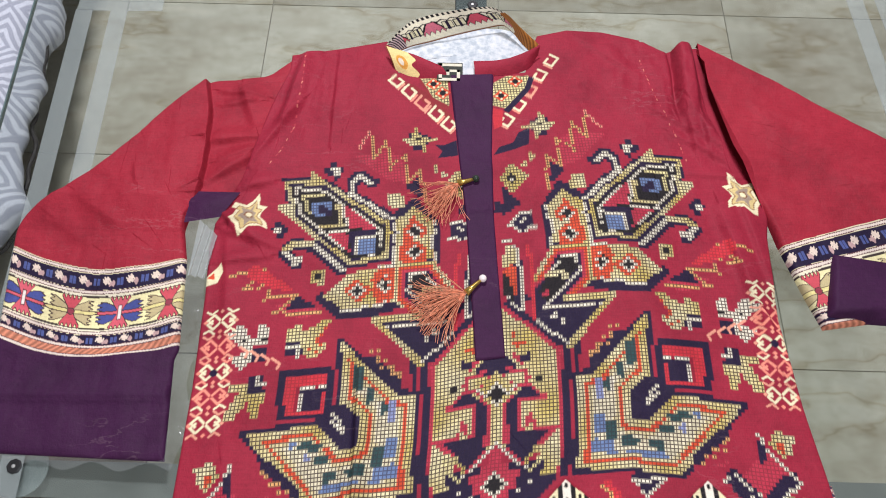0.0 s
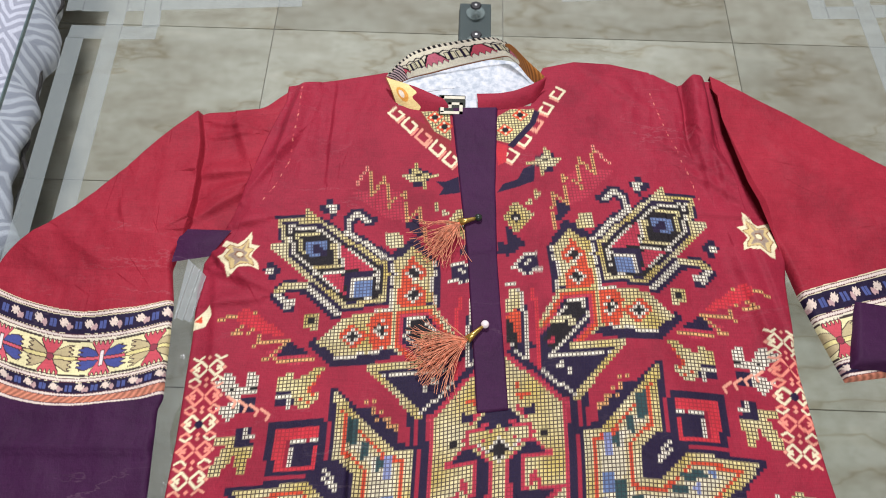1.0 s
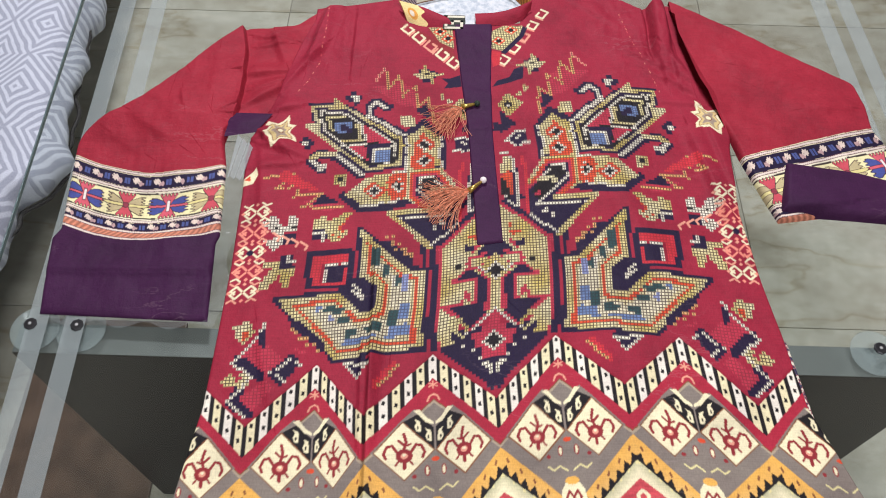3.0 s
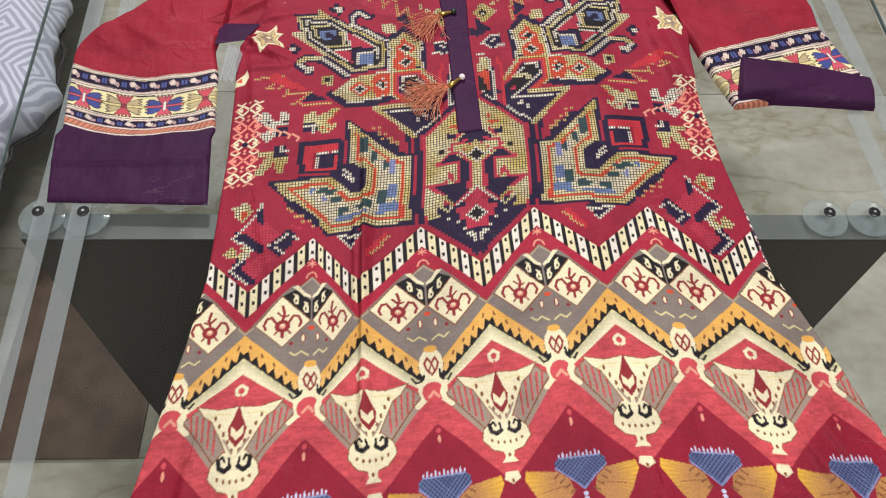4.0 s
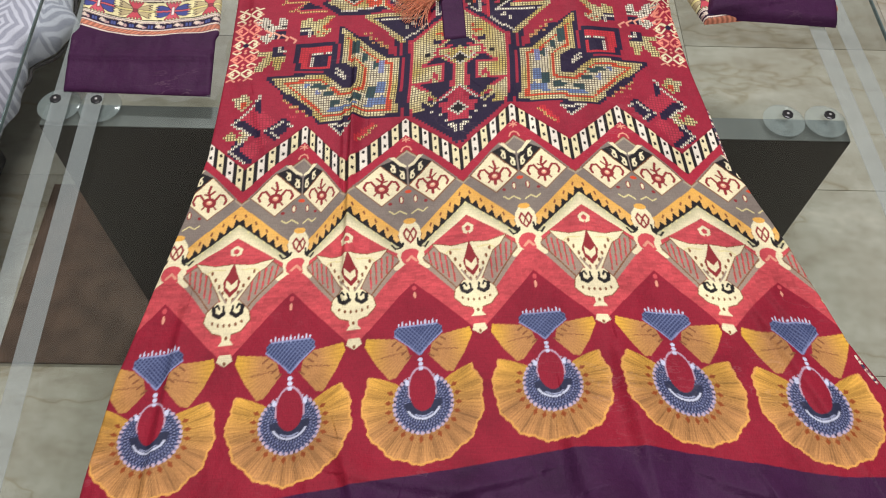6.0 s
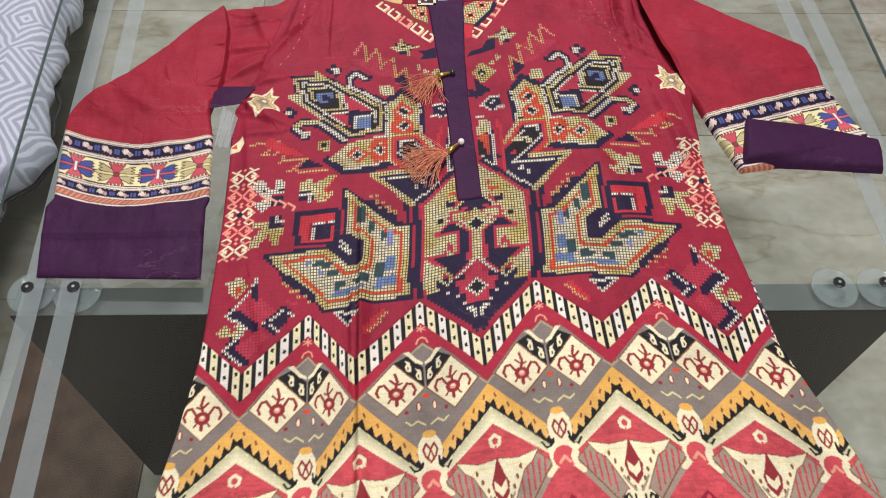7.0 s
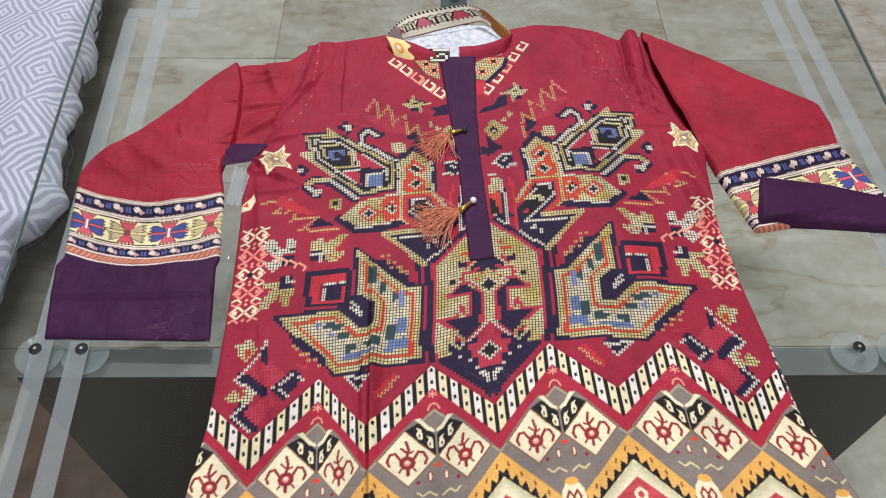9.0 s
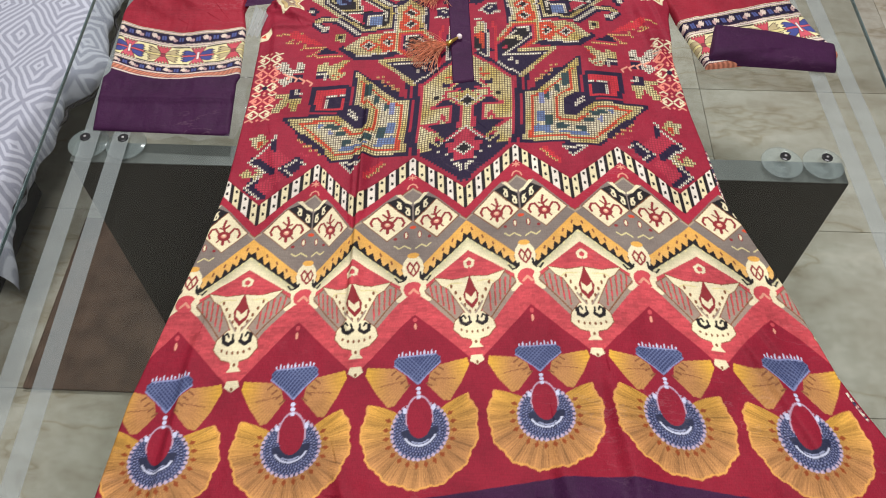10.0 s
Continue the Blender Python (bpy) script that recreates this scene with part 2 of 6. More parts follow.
def sheet(name, X, Y, Z, material, parent, rgba=None, uv=None, label="", rim=None):
    """A smooth cloth sheet from a grid of points; rgba is its print; rim drops its border to that height."""
    n, m = X.shape
    if rim is not None:
        pad = lambda A: np.pad(A, 1, mode="edge")
        X, Y, Z = pad(X), pad(Y), pad(Z)
        Z[0, :] = Z[-1, :] = Z[:, 0] = Z[:, -1] = rim
        if rgba is not None:
            rgba = np.pad(rgba, ((1, 1), (1, 1), (0, 0)), mode="edge")
        if uv is not None:
            uv = np.pad(uv, ((1, 1), (1, 1), (0, 0)), mode="edge")
        n, m = X.shape
    me = bpy.data.meshes.new(name)
    me.vertices.add(n * m)
    me.vertices.foreach_set("co", np.stack([X, Y, Z], -1).astype(np.float32).ravel())
    idx = np.arange(n * m).reshape(n, m)
    q = np.stack([idx[:-1, :-1], idx[:-1, 1:], idx[1:, 1:], idx[1:, :-1]], -1).reshape(-1, 4)
    me.loops.add(q.size)
    me.loops.foreach_set("vertex_index", q.ravel().astype(np.int32))
    me.polygons.add(len(q))
    me.polygons.foreach_set("loop_start", np.arange(0, q.size, 4, dtype=np.int32))
    me.polygons.foreach_set("use_smooth", np.ones(len(q), dtype=bool))
    if uv is not None:
        layer = me.uv_layers.new(name="UVMap")
        layer.uv.foreach_set("vector", uv.reshape(-1, 2)[q.ravel()].astype(np.float32).ravel())
    if rgba is not None:
        at = me.color_attributes.new("print", "FLOAT_COLOR", "POINT")
        at.data.foreach_set("color", rgba.astype(np.float32).ravel())
    me.update(calc_edges=True)
    me.validate()
    me.materials.append(material)
    ob = new(name, me)
    ob.parent = parent
    if label:
        tagged(ob, label)
    return ob


def thing(name, label, category, at=(0, 0, 0), group="", kind=""):
    ob = new(name)
    ob.location = at
    return tagged(ob, label, category, group, kind)


# ---------- room ----------
RX0, RX1, RY0, RY1 = -2.4, 2.6, -2.6, 3.2
part("ceiling", box(RX0, RX1, RY0, RY1, CEIL_Z, CEIL_Z + 0.1), CEIL)
part("wall_north", box(RX0, RX1, RY1, RY1 + 0.12, FLOOR_Z, CEIL_Z), WALL)
part("wall_south", box(RX0, RX1, RY0 - 0.12, RY0, FLOOR_Z, CEIL_Z), WALL)
part("wall_east", box(RX1, RX1 + 0.12, RY0, RY1, FLOOR_Z, CEIL_Z), WALL)
part("wall_west", box(RX0 - 0.12, RX0, RY0, RY1, FLOOR_Z, CEIL_Z), WALL)
for n_ in ("ceiling", "wall_north", "wall_south", "wall_east", "wall_west"):
    tagged(bpy.data.objects[n_], "plain painted " + n_.split("_")[0] + " closing the room", n_.split("_")[0], kind="structure")
floor = tagged(part("floor", box(RX0, RX1, RY0, RY1, FLOOR_Z - 0.06, FLOOR_Z - 0.004), GROUT), "grey-green polished stone tile floor", "floor", kind="structure")

# ---------- table ----------
TX0, TX1, TY0, TY1, TH = -0.548, 0.607, -0.80, 0.76, 0.010
table = thing("table", "clear glass dining table with frosted bands on dark panel legs", "table", (0, 0, FLOOR_Z))


def tpart(name, bm, material, parent=None, label="", smooth=False):
    bm.transform(Matrix.Translation((0, 0, -FLOOR_Z)))
    return part(name, bm, material, parent or table, label, smooth)


def slant(bm):
    """The long side by the bed runs a little askew."""
    for v in bm.verts:
        if v.co.x < -0.3:
            v.co.x -= 0.053 * v.co.y
    return bm


top = tpart("glass_top", slant(box(TX0, TX1, TY0, TY1, -TH, 0.0, 0.0015)), GLASS, None, "clear glass table top")
rim_bm = bmesh.new()
for x0, x1, y0, y1 in ((TX0 - 0.0012, TX0 + 0.0006, TY0, TY1), (TX1 - 0.0006, TX1 + 0.0012, TY0, TY1), (TX0, TX1, TY1 - 0.0006, TY1 + 0.0012), (TX0, TX1, TY0 - 0.0012, TY0 + 0.0006)):
    b2 = box(x0, x1, y0, y1, -TH + 0.004, -0.001)
    me_ = bpy.data.meshes.new("tmp")
    b2.to_mesh(me_)
    b2.free()
    rim_bm.from_mesh(me_)
    bpy.data.meshes.remove(me_)
slant(rim_bm).transform(Matrix.Translation((0, 0, -FLOOR_Z)))
part("polished_edge", rim_bm, GLASS_EDGE, table, "dark green polished glass edge")

SW = 0.011  # half width of a frosted band


def band(x0, y0, x1, y1):
    d = Vector((x1 - x0, y1 - y0, 0))
    n = Vector((-d.y, d.x, 0)).normalized() * SW
    bm = bmesh.new()
    for z in (0.0002, 0.0006):
        [bm.verts.new((x + s * n.x, y + s * n.y, z)) for x, y, s in ((x0, y0, 1), (x0, y0, -1), (x1, y1, -1), (x1, y1, 1))]
    v = bm.verts[:]
    for f in ((0, 1, 2, 3), (7, 6, 5, 4), (0, 4, 5, 1), (1, 5, 6, 2), (2, 6, 7, 3), (3, 7, 4, 0)):
        bm.faces.new([v[i] for i in f])
    tpart("frosted_band", bm, FROST)


# interlaced corner bands on both long sides and along the head of the table
for ends in ("-0.5105,0.579 -0.448,-0.70", "-0.470,0.685 -0.412,-0.70", "-0.520,0.588 -0.4770,0.588", "-0.4560,0.588 -0.4105,0.590", "-0.431,0.6865 -0.420,0.599", "-0.5285,0.683 -0.523,0.624",
             "-0.514,0.634 -0.479,0.635", "-0.458,0.636 -0.435,0.638", "-0.416,0.640 -0.235,0.654", "-0.518,0.675 -0.4810,0.676", "-0.459,0.677 -0.441,0.678", "-0.422,0.679 -0.235,0.691",
             "0.488,0.720 0.541,-0.50", "0.528,0.656 0.574,-0.30", "0.441,0.659 0.4805,0.661", "0.5005,0.664 0.538,0.6665", "0.432,0.648 0.428,0.745",
             "0.100,0.676 0.4205,0.703", "0.440,0.705 0.479,0.708", "0.4985,0.711 0.540,0.7145", "0.100,0.708 0.419,0.738", "0.438,0.740 0.540,0.747"):
    (bx0, by0), (bx1, by1) = ((float(v) for v in e.split(",")) for e in ends.split())
    band(bx0, by0, bx1, by1)


def suction_pad(x, y, k=1.0):
    pad = tpart("suction_pad", turned(((0.010 * k, -0.0145 - 0.007 * (k == 1)), (0.012 * k, -0.0140 - 0.003 * (k == 1)), (0.026 * k, -0.0125), (0.0272 * k, -0.0112), (0.026 * k, -0.0104), (0.0, -0.0102)), 32, Matrix.Translation((x, y, 0))), PADS, None, "clear rubber suction pad", True)
    tpart("bolt", turned(((0.0072, 0.0003), (0.0072, 0.0016), (0.006, 0.0024), (0.0, 0.0025)), 8, Matrix.Translation((x, y, 0))), BOLT, pad, "black hexagon bolt")
    tpart("pin", turned(((0.0018, 0.0), (0.0018, 0.0006), (0.0, 0.0008)), 8, Matrix.Translation((x, y, 0.0024))), BOLT_PIN, pad)


for x, y in ((-0.489, 0.0), (-0.438, 0.0), (0.435, 0.0), (0.489, 0.0), (0.0, -0.60), (0.0, -0.65)):
    suction_pad(x, y - 0.002)
for x, y in ((-0.0095, 0.602), (-0.0105, 0.653)):
    suction_pad(x, y, 0.45)
tpart("leg_panel", box(-0.513, 0.521, -0.026, 0.010, FLOOR_Z, -0.0235, 0.002), PANEL, None, "dark brown cross panel leg")
tpart("leg_panel", box(-0.032, 0.008, 0.0125, 0.672, FLOOR_Z, -0.0235, 0.002), PANEL, None, "dark brown lengthwise panel leg")
tpart("leg_panel", box(-0.032, 0.008, -0.672, -0.0285, FLOOR_Z, -0.0235, 0.002), PANEL, None, "dark brown lengthwise panel leg")
# Grey strip on the panel top: glass reflection put in as colour.
tpart("panel_edging", box(-0.512, 0.520, -0.0255, 0.0095, -0.0232, -0.0218), CAP, None, "grey strip for the glass reflection over the panel top")
tpart("end_plate", box(-0.031, 0.010, 0.586, 0.6735, -0.0232, -0.0150, 0.0015), END_PLATE, None, "dark steel end plate with two bolts")

# ---------- bed beside the table ----------
bed = thing("bed", "low bed covered with a grey bedspread of white nested diamonds", "bed", (-1.4, 0.4, FLOOR_Z))
yy = np.linspace(0.0, 2.2, 200)
ss = np.linspace(0, 1, 150)
S, Yg = np.meshgrid(ss, yy)
edge = np.interp(yy, [-1.2, 0.0, 0.14, 0.21, 0.30, 0.355, 0.385, 0.44, 0.51, 0.67, 0.93, 1.04, 2.2], [-0.775, -0.768, -0.768, -0.780, -0.760, -0.743, -0.712, -0.696, -0.710, -0.737, -0.763, -0.778, -0.84]) + 0.004 * np.sin(yy * 47) + 0.003 * np.sin(yy * 101)
edge = edge - 0.014
flat, drop = 1.35, 0.07
L = S * (flat + drop)
Xg = np.where(L < flat, edge[:, None] - flat + L, edge[:, None] + 0.02 * np.sin(np.clip((L - flat) / drop, 0, 1) * 2.2))
Zg = np.where(L < flat, -0.235, -0.235 - (L - flat) * (0.9 + 0.3 * np.sin(Yg * 9)))
soft_edge = np.clip((L - flat + 0.06) / 0.06, 0, 1) * (L < flat)
Zg = Zg - 0.018 * soft_edge ** 2 - 0.018 * (L >= flat)
Zg = Zg + 0.007 * np.sin(Yg * 7 + Xg * 4) * (L < flat) + 0.004 * np.sin(Yg * 23 - Xg * 17)
Zg = Zg - 0.10 * np.clip((0.07 - Yg) / 0.07, 0, 1) ** 2
Xg = Xg + 0.008 * np.sin(Yg * 31) * np.clip((L - flat) / drop, 0, 1)
sheet("bedspread", Xg + 1.4, Yg - 0.4, Zg - FLOOR_Z, BED, bed, None, None, "pale grey bedspread with white nested diamonds")
bm = box(-2.1 + 1.4, -1.10 + 1.4, 0.37 - 0.4, 2.15 - 0.4, 0.0, -0.275 - FLOOR_Z, 0.01)
part("bed_base", bm, DARK, bed, "dark bed base set back in shade")
# Dark block added for the soft shadow on the floor below the bedspread.
bm = box(-1.09 + 1.4, -0.925 + 1.4, 0.06 - 0.4, 0.37 - 0.4, 0.0, -0.275 - FLOOR_Z, 0.01)
part("bed_leg", bm, DARK, bed, "dark block added for the shadow under the bed")
bm = box(-2.1 + 1.4, -1.105 + 1.4, 0.06 - 0.4, 0.365 - 0.4, 0.0, -0.275 - FLOOR_Z, 0.01)
part("bed_base", bm, DARK, bed, "dark bed base set back in shade")
# Dark tube drawn for the narrow line of shade below the bedspread edge.
bm = bmesh.new()
tube(bm, [(float(x) + 0.015 + 1.4 + 0.0015 * math.sin(y * 140), float(y) - 0.4, -0.312 - FLOOR_Z) for x, y in zip(edge[2:130], yy[2:130])], 0.0042, 0.0036, 6)
part("hem_piping", bm, DARK, bed, "thin dark tube for the shade line along the bedspread edge", True)

# ---------- the tunic: its print ----------
CELL = 0.0037  # one stitch of the printed cross-stitch
PX = 0.00074  # grain of the print
P0, Q0, CW, CH = -0.42, -0.64, 228, 330   # print area: origin and size in stitches
INK = {
    "red": (0.42, 0.030, 0.055), "red2": (0.52, 0.028, 0.040), "navy": (0.014, 0.0075, 0.030), "black": (0.010, 0.008, 0.009),
    "olive": (0.66, 0.58, 0.27), "cream": (0.72, 0.67, 0.52), "rust": (0.58, 0.065, 0.022), "orange": (0.66, 0.35, 0.13),
    "coral": (0.78, 0.26, 0.18), "blue": (0.13, 0.19, 0.34), "teal": (0.025, 0.060, 0.060), "ground": (0.275, 0.0155, 0.035),
    "deep": (0.245, 0.010, 0.026), "purple": (0.041, 0.0080, 0.040), "grey": (0.20, 0.165, 0.135), "gold": (0.68, 0.36, 0.07),
    "rose": (0.54, 0.068, 0.078), "white": (0.74, 0.67, 0.42), "amber": (0.47, 0.225, 0.075), "ochre": (0.74, 0.41, 0.045), "steel": (0.075, 0.095, 0.20), "pale": (0.55, 0.58, 0.72), "brown": (0.20, 0.075, 0.03), "wine": (0.24, 0.022, 0.026), "khaki": (0.60, 0.46, 0.20), "stone": (0.31, 0.235, 0.175), "peach": (0.70, 0.30, 0.20), "khakil": (0.62, 0.53, 0.28), "straw": (0.66, 0.60, 0.40), "steelb": (0.22, 0.25, 0.42),
}
stitch = np.zeros((CH, CW, 4))
ci, cj = np.meshgrid(np.arange(CW) + 0.5 + P0 / CELL, np.arange(CH) + 0.5 + Q0 / CELL)


def numbers(text):
    return [tuple(float(v) for v in a.split(",")) for a in text.split()]


def inside(px, py, pts):
    """Which grid points lie in the polygon."""
    hit = np.zeros(px.shape, bool)
    for (x0, y0), (x1, y1) in zip(pts, pts[1:] + pts[:1]):
        if y0 == y1:
            continue
        c = ((y0 > py) != (y1 > py)) & (px < (x1 - x0) * (py - y0) / (y1 - y0) + x0)
        hit ^= c
    return hit


def near(px, py, pts):
    """Distance of grid points to a polyline."""
    best = np.full(px.shape, 1e9)
    for (x0, y0), (x1, y1) in zip(pts, pts[1:]):
        dx, dy = x1 - x0, y1 - y0
        k = np.clip(((px - x0) * dx + (py - y0) * dy) / (dx * dx + dy * dy + 1e-12), 0, 1)
        best = np.minimum(best, np.hypot(px - x0 - k * dx, py - y0 - k * dy))
    return best


GRID = {"navy": 0.15, "black": 0.15, "deep": 0.1, "teal": 0.45, "blue": 0.7, "steelb": 0.7, "red": 0.45, "red2": 0.40, "rust": 0.7}


def ink_cells(mask, colour):
    stitch[mask, :3] = INK[colour]
    stitch[mask, 3] = GRID.get(colour, 1.0)
    if colour == "olive":
        # the yellow thread runs from straw to cream over a few stitches
        k = (0.5 + 0.32 * np.sin(ci * 0.41 + 1.3 * np.sin(cj * 0.23)) + 0.22 * np.sin(cj * 0.37 + 2.0 + np.abs(ci) * 0.19)).clip(0, 1)[mask][:, None]
        stitch[mask, :3] = np.array((0.53, 0.41, 0.11)) * (1 - k) + np.array((0.68, 0.61, 0.35)) * k


def window(pts, grow):
    x0, x1 = min(p[0] for p in pts) - grow, max(p[0] for p in pts) + grow
    y0, y1 = min(p[1] for p in pts) - grow, max(p[1] for p in pts) + grow
    i0, i1 = max(0, int(x0 - P0 / CELL)), min(CW, int(x1 - P0 / CELL) + 2)
    j0, j1 = max(0, int(y0 - Q0 / CELL)), min(CH, int(y1 - Q0 / CELL) + 2)
    return slice(j0, j1), slice(i0, i1)


def both(text):
    pts = [(x * 0.004 / CELL, y * 0.004 / CELL) for x, y in numbers(text)]
    return pts, [(-x, y) for x, y in pts]


def fill(colour, text):
    for pts in both(text):
        w = window(pts, 1)
        m = np.zeros(stitch.shape[:2], bool)
        m[w] = inside(ci[w], cj[w], pts)
        ink_cells(m, colour)


def line(colour, width, text):
    for pts in both(text):
        w = window(pts, width + 1)
        m = np.zeros(stitch.shape[:2], bool)
        m[w] = near(ci[w], cj[w], pts) < width * 0.5 + 0.05
        ink_cells(m, colour)


def rings(text, bands):
    """Nested rings of thread inside an outline: reach of each ring from the edge, and its colour."""
    for pts in both(text):
        w = window(pts, 1)
        d = near(ci[w], cj[w], pts + pts[:1])
        hit = inside(ci[w], cj[w], pts)
        last = -1.0
        for reach, colour in bands:
            m = np.zeros(stitch.shape[:2], bool)
            m[w] = hit & (d >= last) & (d < reach)
            ink_cells(m, colour)
            last = reach


def dots(colour, text):
    """A run of single stitches."""
    for pts in both(text):
        for (x0, y0), (x1, y1) in zip(pts, pts[1:]):
            n = max(1, int(max(abs(x1 - x0), abs(y1 - y0)) / 1.0))
            for k in range(n + 1):
                i, j = int(x0 + (x1 - x0) * k / n - P0 / CELL), int(y0 + (y1 - y0) * k / n - Q0 / CELL)
                if 0 <= i < CW and 0 <= j < CH:
                    stitch[j, i] = (*INK[colour], GRID.get(colour, 1.0))


# yoke, wings, squares, leaves and eyes of the print, in stitches from the middle of the front
WING = "39.0,38.8 38.3,23.0 33.1,18.5 32.4,11.3 36.2,10.7 43.6,17.5 60.3,16.5 43.3,-2.0 38.8,-2.0 30.1,-0.7 19.3,-0.3 20.2,23.3 24.8,23.6"
# centre panel
fill("navy", "-0.8,-16.6 -14.2,-0.1 -14.2,3.1 14.7,1.2 14.7,-2.1")
fill("olive", "3.5,41.6 6.7,39.5 10.7,35.9 15.1,30.1 14.1,8.0 -1.4,9.3 -1.5,41.9")
fill("olive", "0.3,44.0 3.0,41.4 15.4,30.3 14.3,-0.6 11.0,-0.6 11.6,3.2 9.6,5.2 7.2,1.6 4.8,3.2 0,8.6")
line("red", 1, "3.0,42.2 16.2,30.5 15.0,-0.5")
line("navy", 2.0, "3.5,44.0 17.9,31.3 16.5,-1.0")
line("navy", 1.3, "5.6,48.4 20.9,33.6 19.0,-1.0")
fill("navy", "5.3,27.9 6.5,29.3 8.1,30.6 9.1,30.0 9.0,28.3 7.0,27.5")
fill("navy", "-1.7,30.2 3.0,29.7 4.8,27.7 5.7,26.6 3.5,25.6 1.7,24.8 -1.8,26.4")
line("red", 1, "4.5,29.8 6.3,27.6")
line("red", 1, "3.0,26.4 4.7,25.5 7.0,25.2 7.9,23.4")
dots("rust", "4.6,35.3 4.9,33.2 6.3,32.6 7.6,33.2")
fill("rust", "4.9,34.2 5.4,33.2 6.6,32.5 5.3,30.9 4.6,31.8")
fill("black", "9.7,24.2 12.0,24.2 11.7,22.2 9.4,22.5")
dots("red", "2.2,24.5 3.9,23.1 4.7,21.2 6.9,21.8")
# inner figure
fill("navy", "2.7,17.7 4.1,19.1 7.2,22.5 11.6,18.5 5.4,17.7 5.4,15.7 5.5,10.4 14.8,10.7 10.3,7.4 6.7,3.0 5.2,1.7 2.7,4.7 2.6,10.0")
line("red", 1, "2.7,17.7 4.1,19.6")
line("red", 1, "7.4,22.4 11.9,18.5 5.7,17.9 5.8,10.9")
line("red", 1, "5.8,10.9 7.0,11.0 7.3,12.5 8.5,14.3 9.0,10.5 14.5,10.9 10.3,6.9")
fill("olive", "6.2,16.3 11.7,17.2 15.6,17.3 15.5,11.3 9.5,11.0 8.9,15.0 7.7,15.2 7.2,13.2 6.2,12.8")
fill("olive", "-1.8,17.9 1.9,17.5 2.1,8.0 -1.7,8.4")
line("red", 1, "2.2,17.3 2.3,8.0")
line("red", 1, "-0.1,8.0 7.5,1.2")
dots("cream", "-0.1,7.5 8.0,0.1")
dots("olive", "8.0,0.1 12.4,4.7")
dots("olive", "8.0,0.9 12.4,5.7")
fill("olive", "12.1,7.7 15.5,10.3 15.2,1.1 13.5,-1.0 11.5,-0.7 11.5,0.8 13.2,1.3 12.9,4.9 12.1,5.2")
fill("black", "-0.1,22.3 1.9,19.8 -0.1,17.5 -2.1,20.2")
dots("cream", "-0.1,22.8 2.4,19.7 -0.1,17.0")
dots("cream", "2.4,19.7 4.2,21.6")
# lower flower
fill("red", "-1.4,6.6 1.4,6.1 1.4,3.3 3.4,3.1 3.5,0.9 5.7,0.9 5.3,-4.1 3.3,-3.9 3.0,-7.3 -0.5,-7.2 -0.1,6.3")
fill("black", "-0.0,-0.2 1.8,-2.7 -0.3,-4.4 -2.2,-2.1")
dots("cream", "-0.0,0.5 3.1,-2.6 -0.3,-5.2")
dots("cream", "3.6,-6.6 3.6,-6.6")
dots("cream", "6.0,-4.6 6.0,-4.6")
dots("cream", "7.9,-2.6 7.9,-2.6")
fill("cream", "0.4,-9.0 3.0,-8.3 2.7,-9.5 1.9,-10.2 1.0,-11.6 0.3,-11.5")
# lower wing
line("navy", 2.3, WING + " 39.0,38.8")
rings(WING, ((1.9, "olive"), (3.0, "rust"), (4.1, "khakil"), (60, "straw")))
fill("teal", "32.4,30.5 35.6,32.4 35.3,25.9 32.8,24.5 33.1,29.0")
fill("teal", "30.5,26.0 32.0,25.8 31.9,21.1 30.5,22.7")
fill("steelb", "24.7,21.8 26.5,22.2 26.1,16.7 24.6,16.8")
fill("teal", "26.7,21.4 29.0,22.4 28.9,18.4 26.7,19.4")
dots("cream", "29.0,21.4 28.9,18.6")
fill("blue", "24.0,12.6 26.4,12.6 26.0,8.0 23.6,8.4")
fill("teal", "26.8,10.8 29.2,10.8 28.8,6.2 26.6,6.6")
fill("blue", "23.2,7.2 27.6,6.6 29.2,2.8 22.9,3.8")
fill("teal", "30.0,7.4 34.4,6.8 34.0,4.2 30.4,4.6")
fill("teal", "36.0,6.6 40.4,6.2 40.2,4.0 36.4,4.4")
fill("blue", "31.0,4.2 41.0,3.2 40.8,1.9 31.4,2.6")
fill("teal", "41.4,12.6 46.4,14.4 47.6,12.6 43.0,10.8")
fill("blue", "47.7,13.9 50.2,14.3 48.9,11.8")
fill("teal", "39.4,9.8 43.2,10.0 43.0,8.2 39.6,8.2")
fill("steelb", "43.6,10.4 46.1,10.8 45.0,8.0")
fill("navy", "33.4,18.2 38.6,22.6 44.9,20.0 43.2,18.6 37.0,11.2 32.9,11.6")
fill("cream", "36.4,16.4 38.6,17.5 38.6,16.0 36.9,14.4")
dots("cream", "38.7,18.8 40.1,17.6")
dots("cream", "39.7,19.6 39.9,18.1")
dots("cream", "41.0,21.4 41.9,20.2")
dots("cream", "37.6,17.7 38.9,16.8")
line("navy", 3, "24.8,26.6 31.5,32.9")
dots("orange", "23.6,28.2 24.1,29.2 26.3,29.2 26.1,31.2 28.4,31.4 28.1,33.0 29.9,33.0 29.7,35.3 31.2,35.6")
line("navy", 3, "47.7,2.4 54.1,8.8")
dots("orange", "48.9,1.5 49.9,3.2 51.6,3.4 51.9,5.1 54.1,5.5 54.3,7.1 55.8,7.7")
# framed square
fill("navy", "40.9,32.6 54.4,32.8 53.4,19.2 40.9,19.4 40.7,21.6 40.0,25.1")
fill("red2", "41.9,30.9 52.1,30.9 51.7,20.4 41.9,20.4")
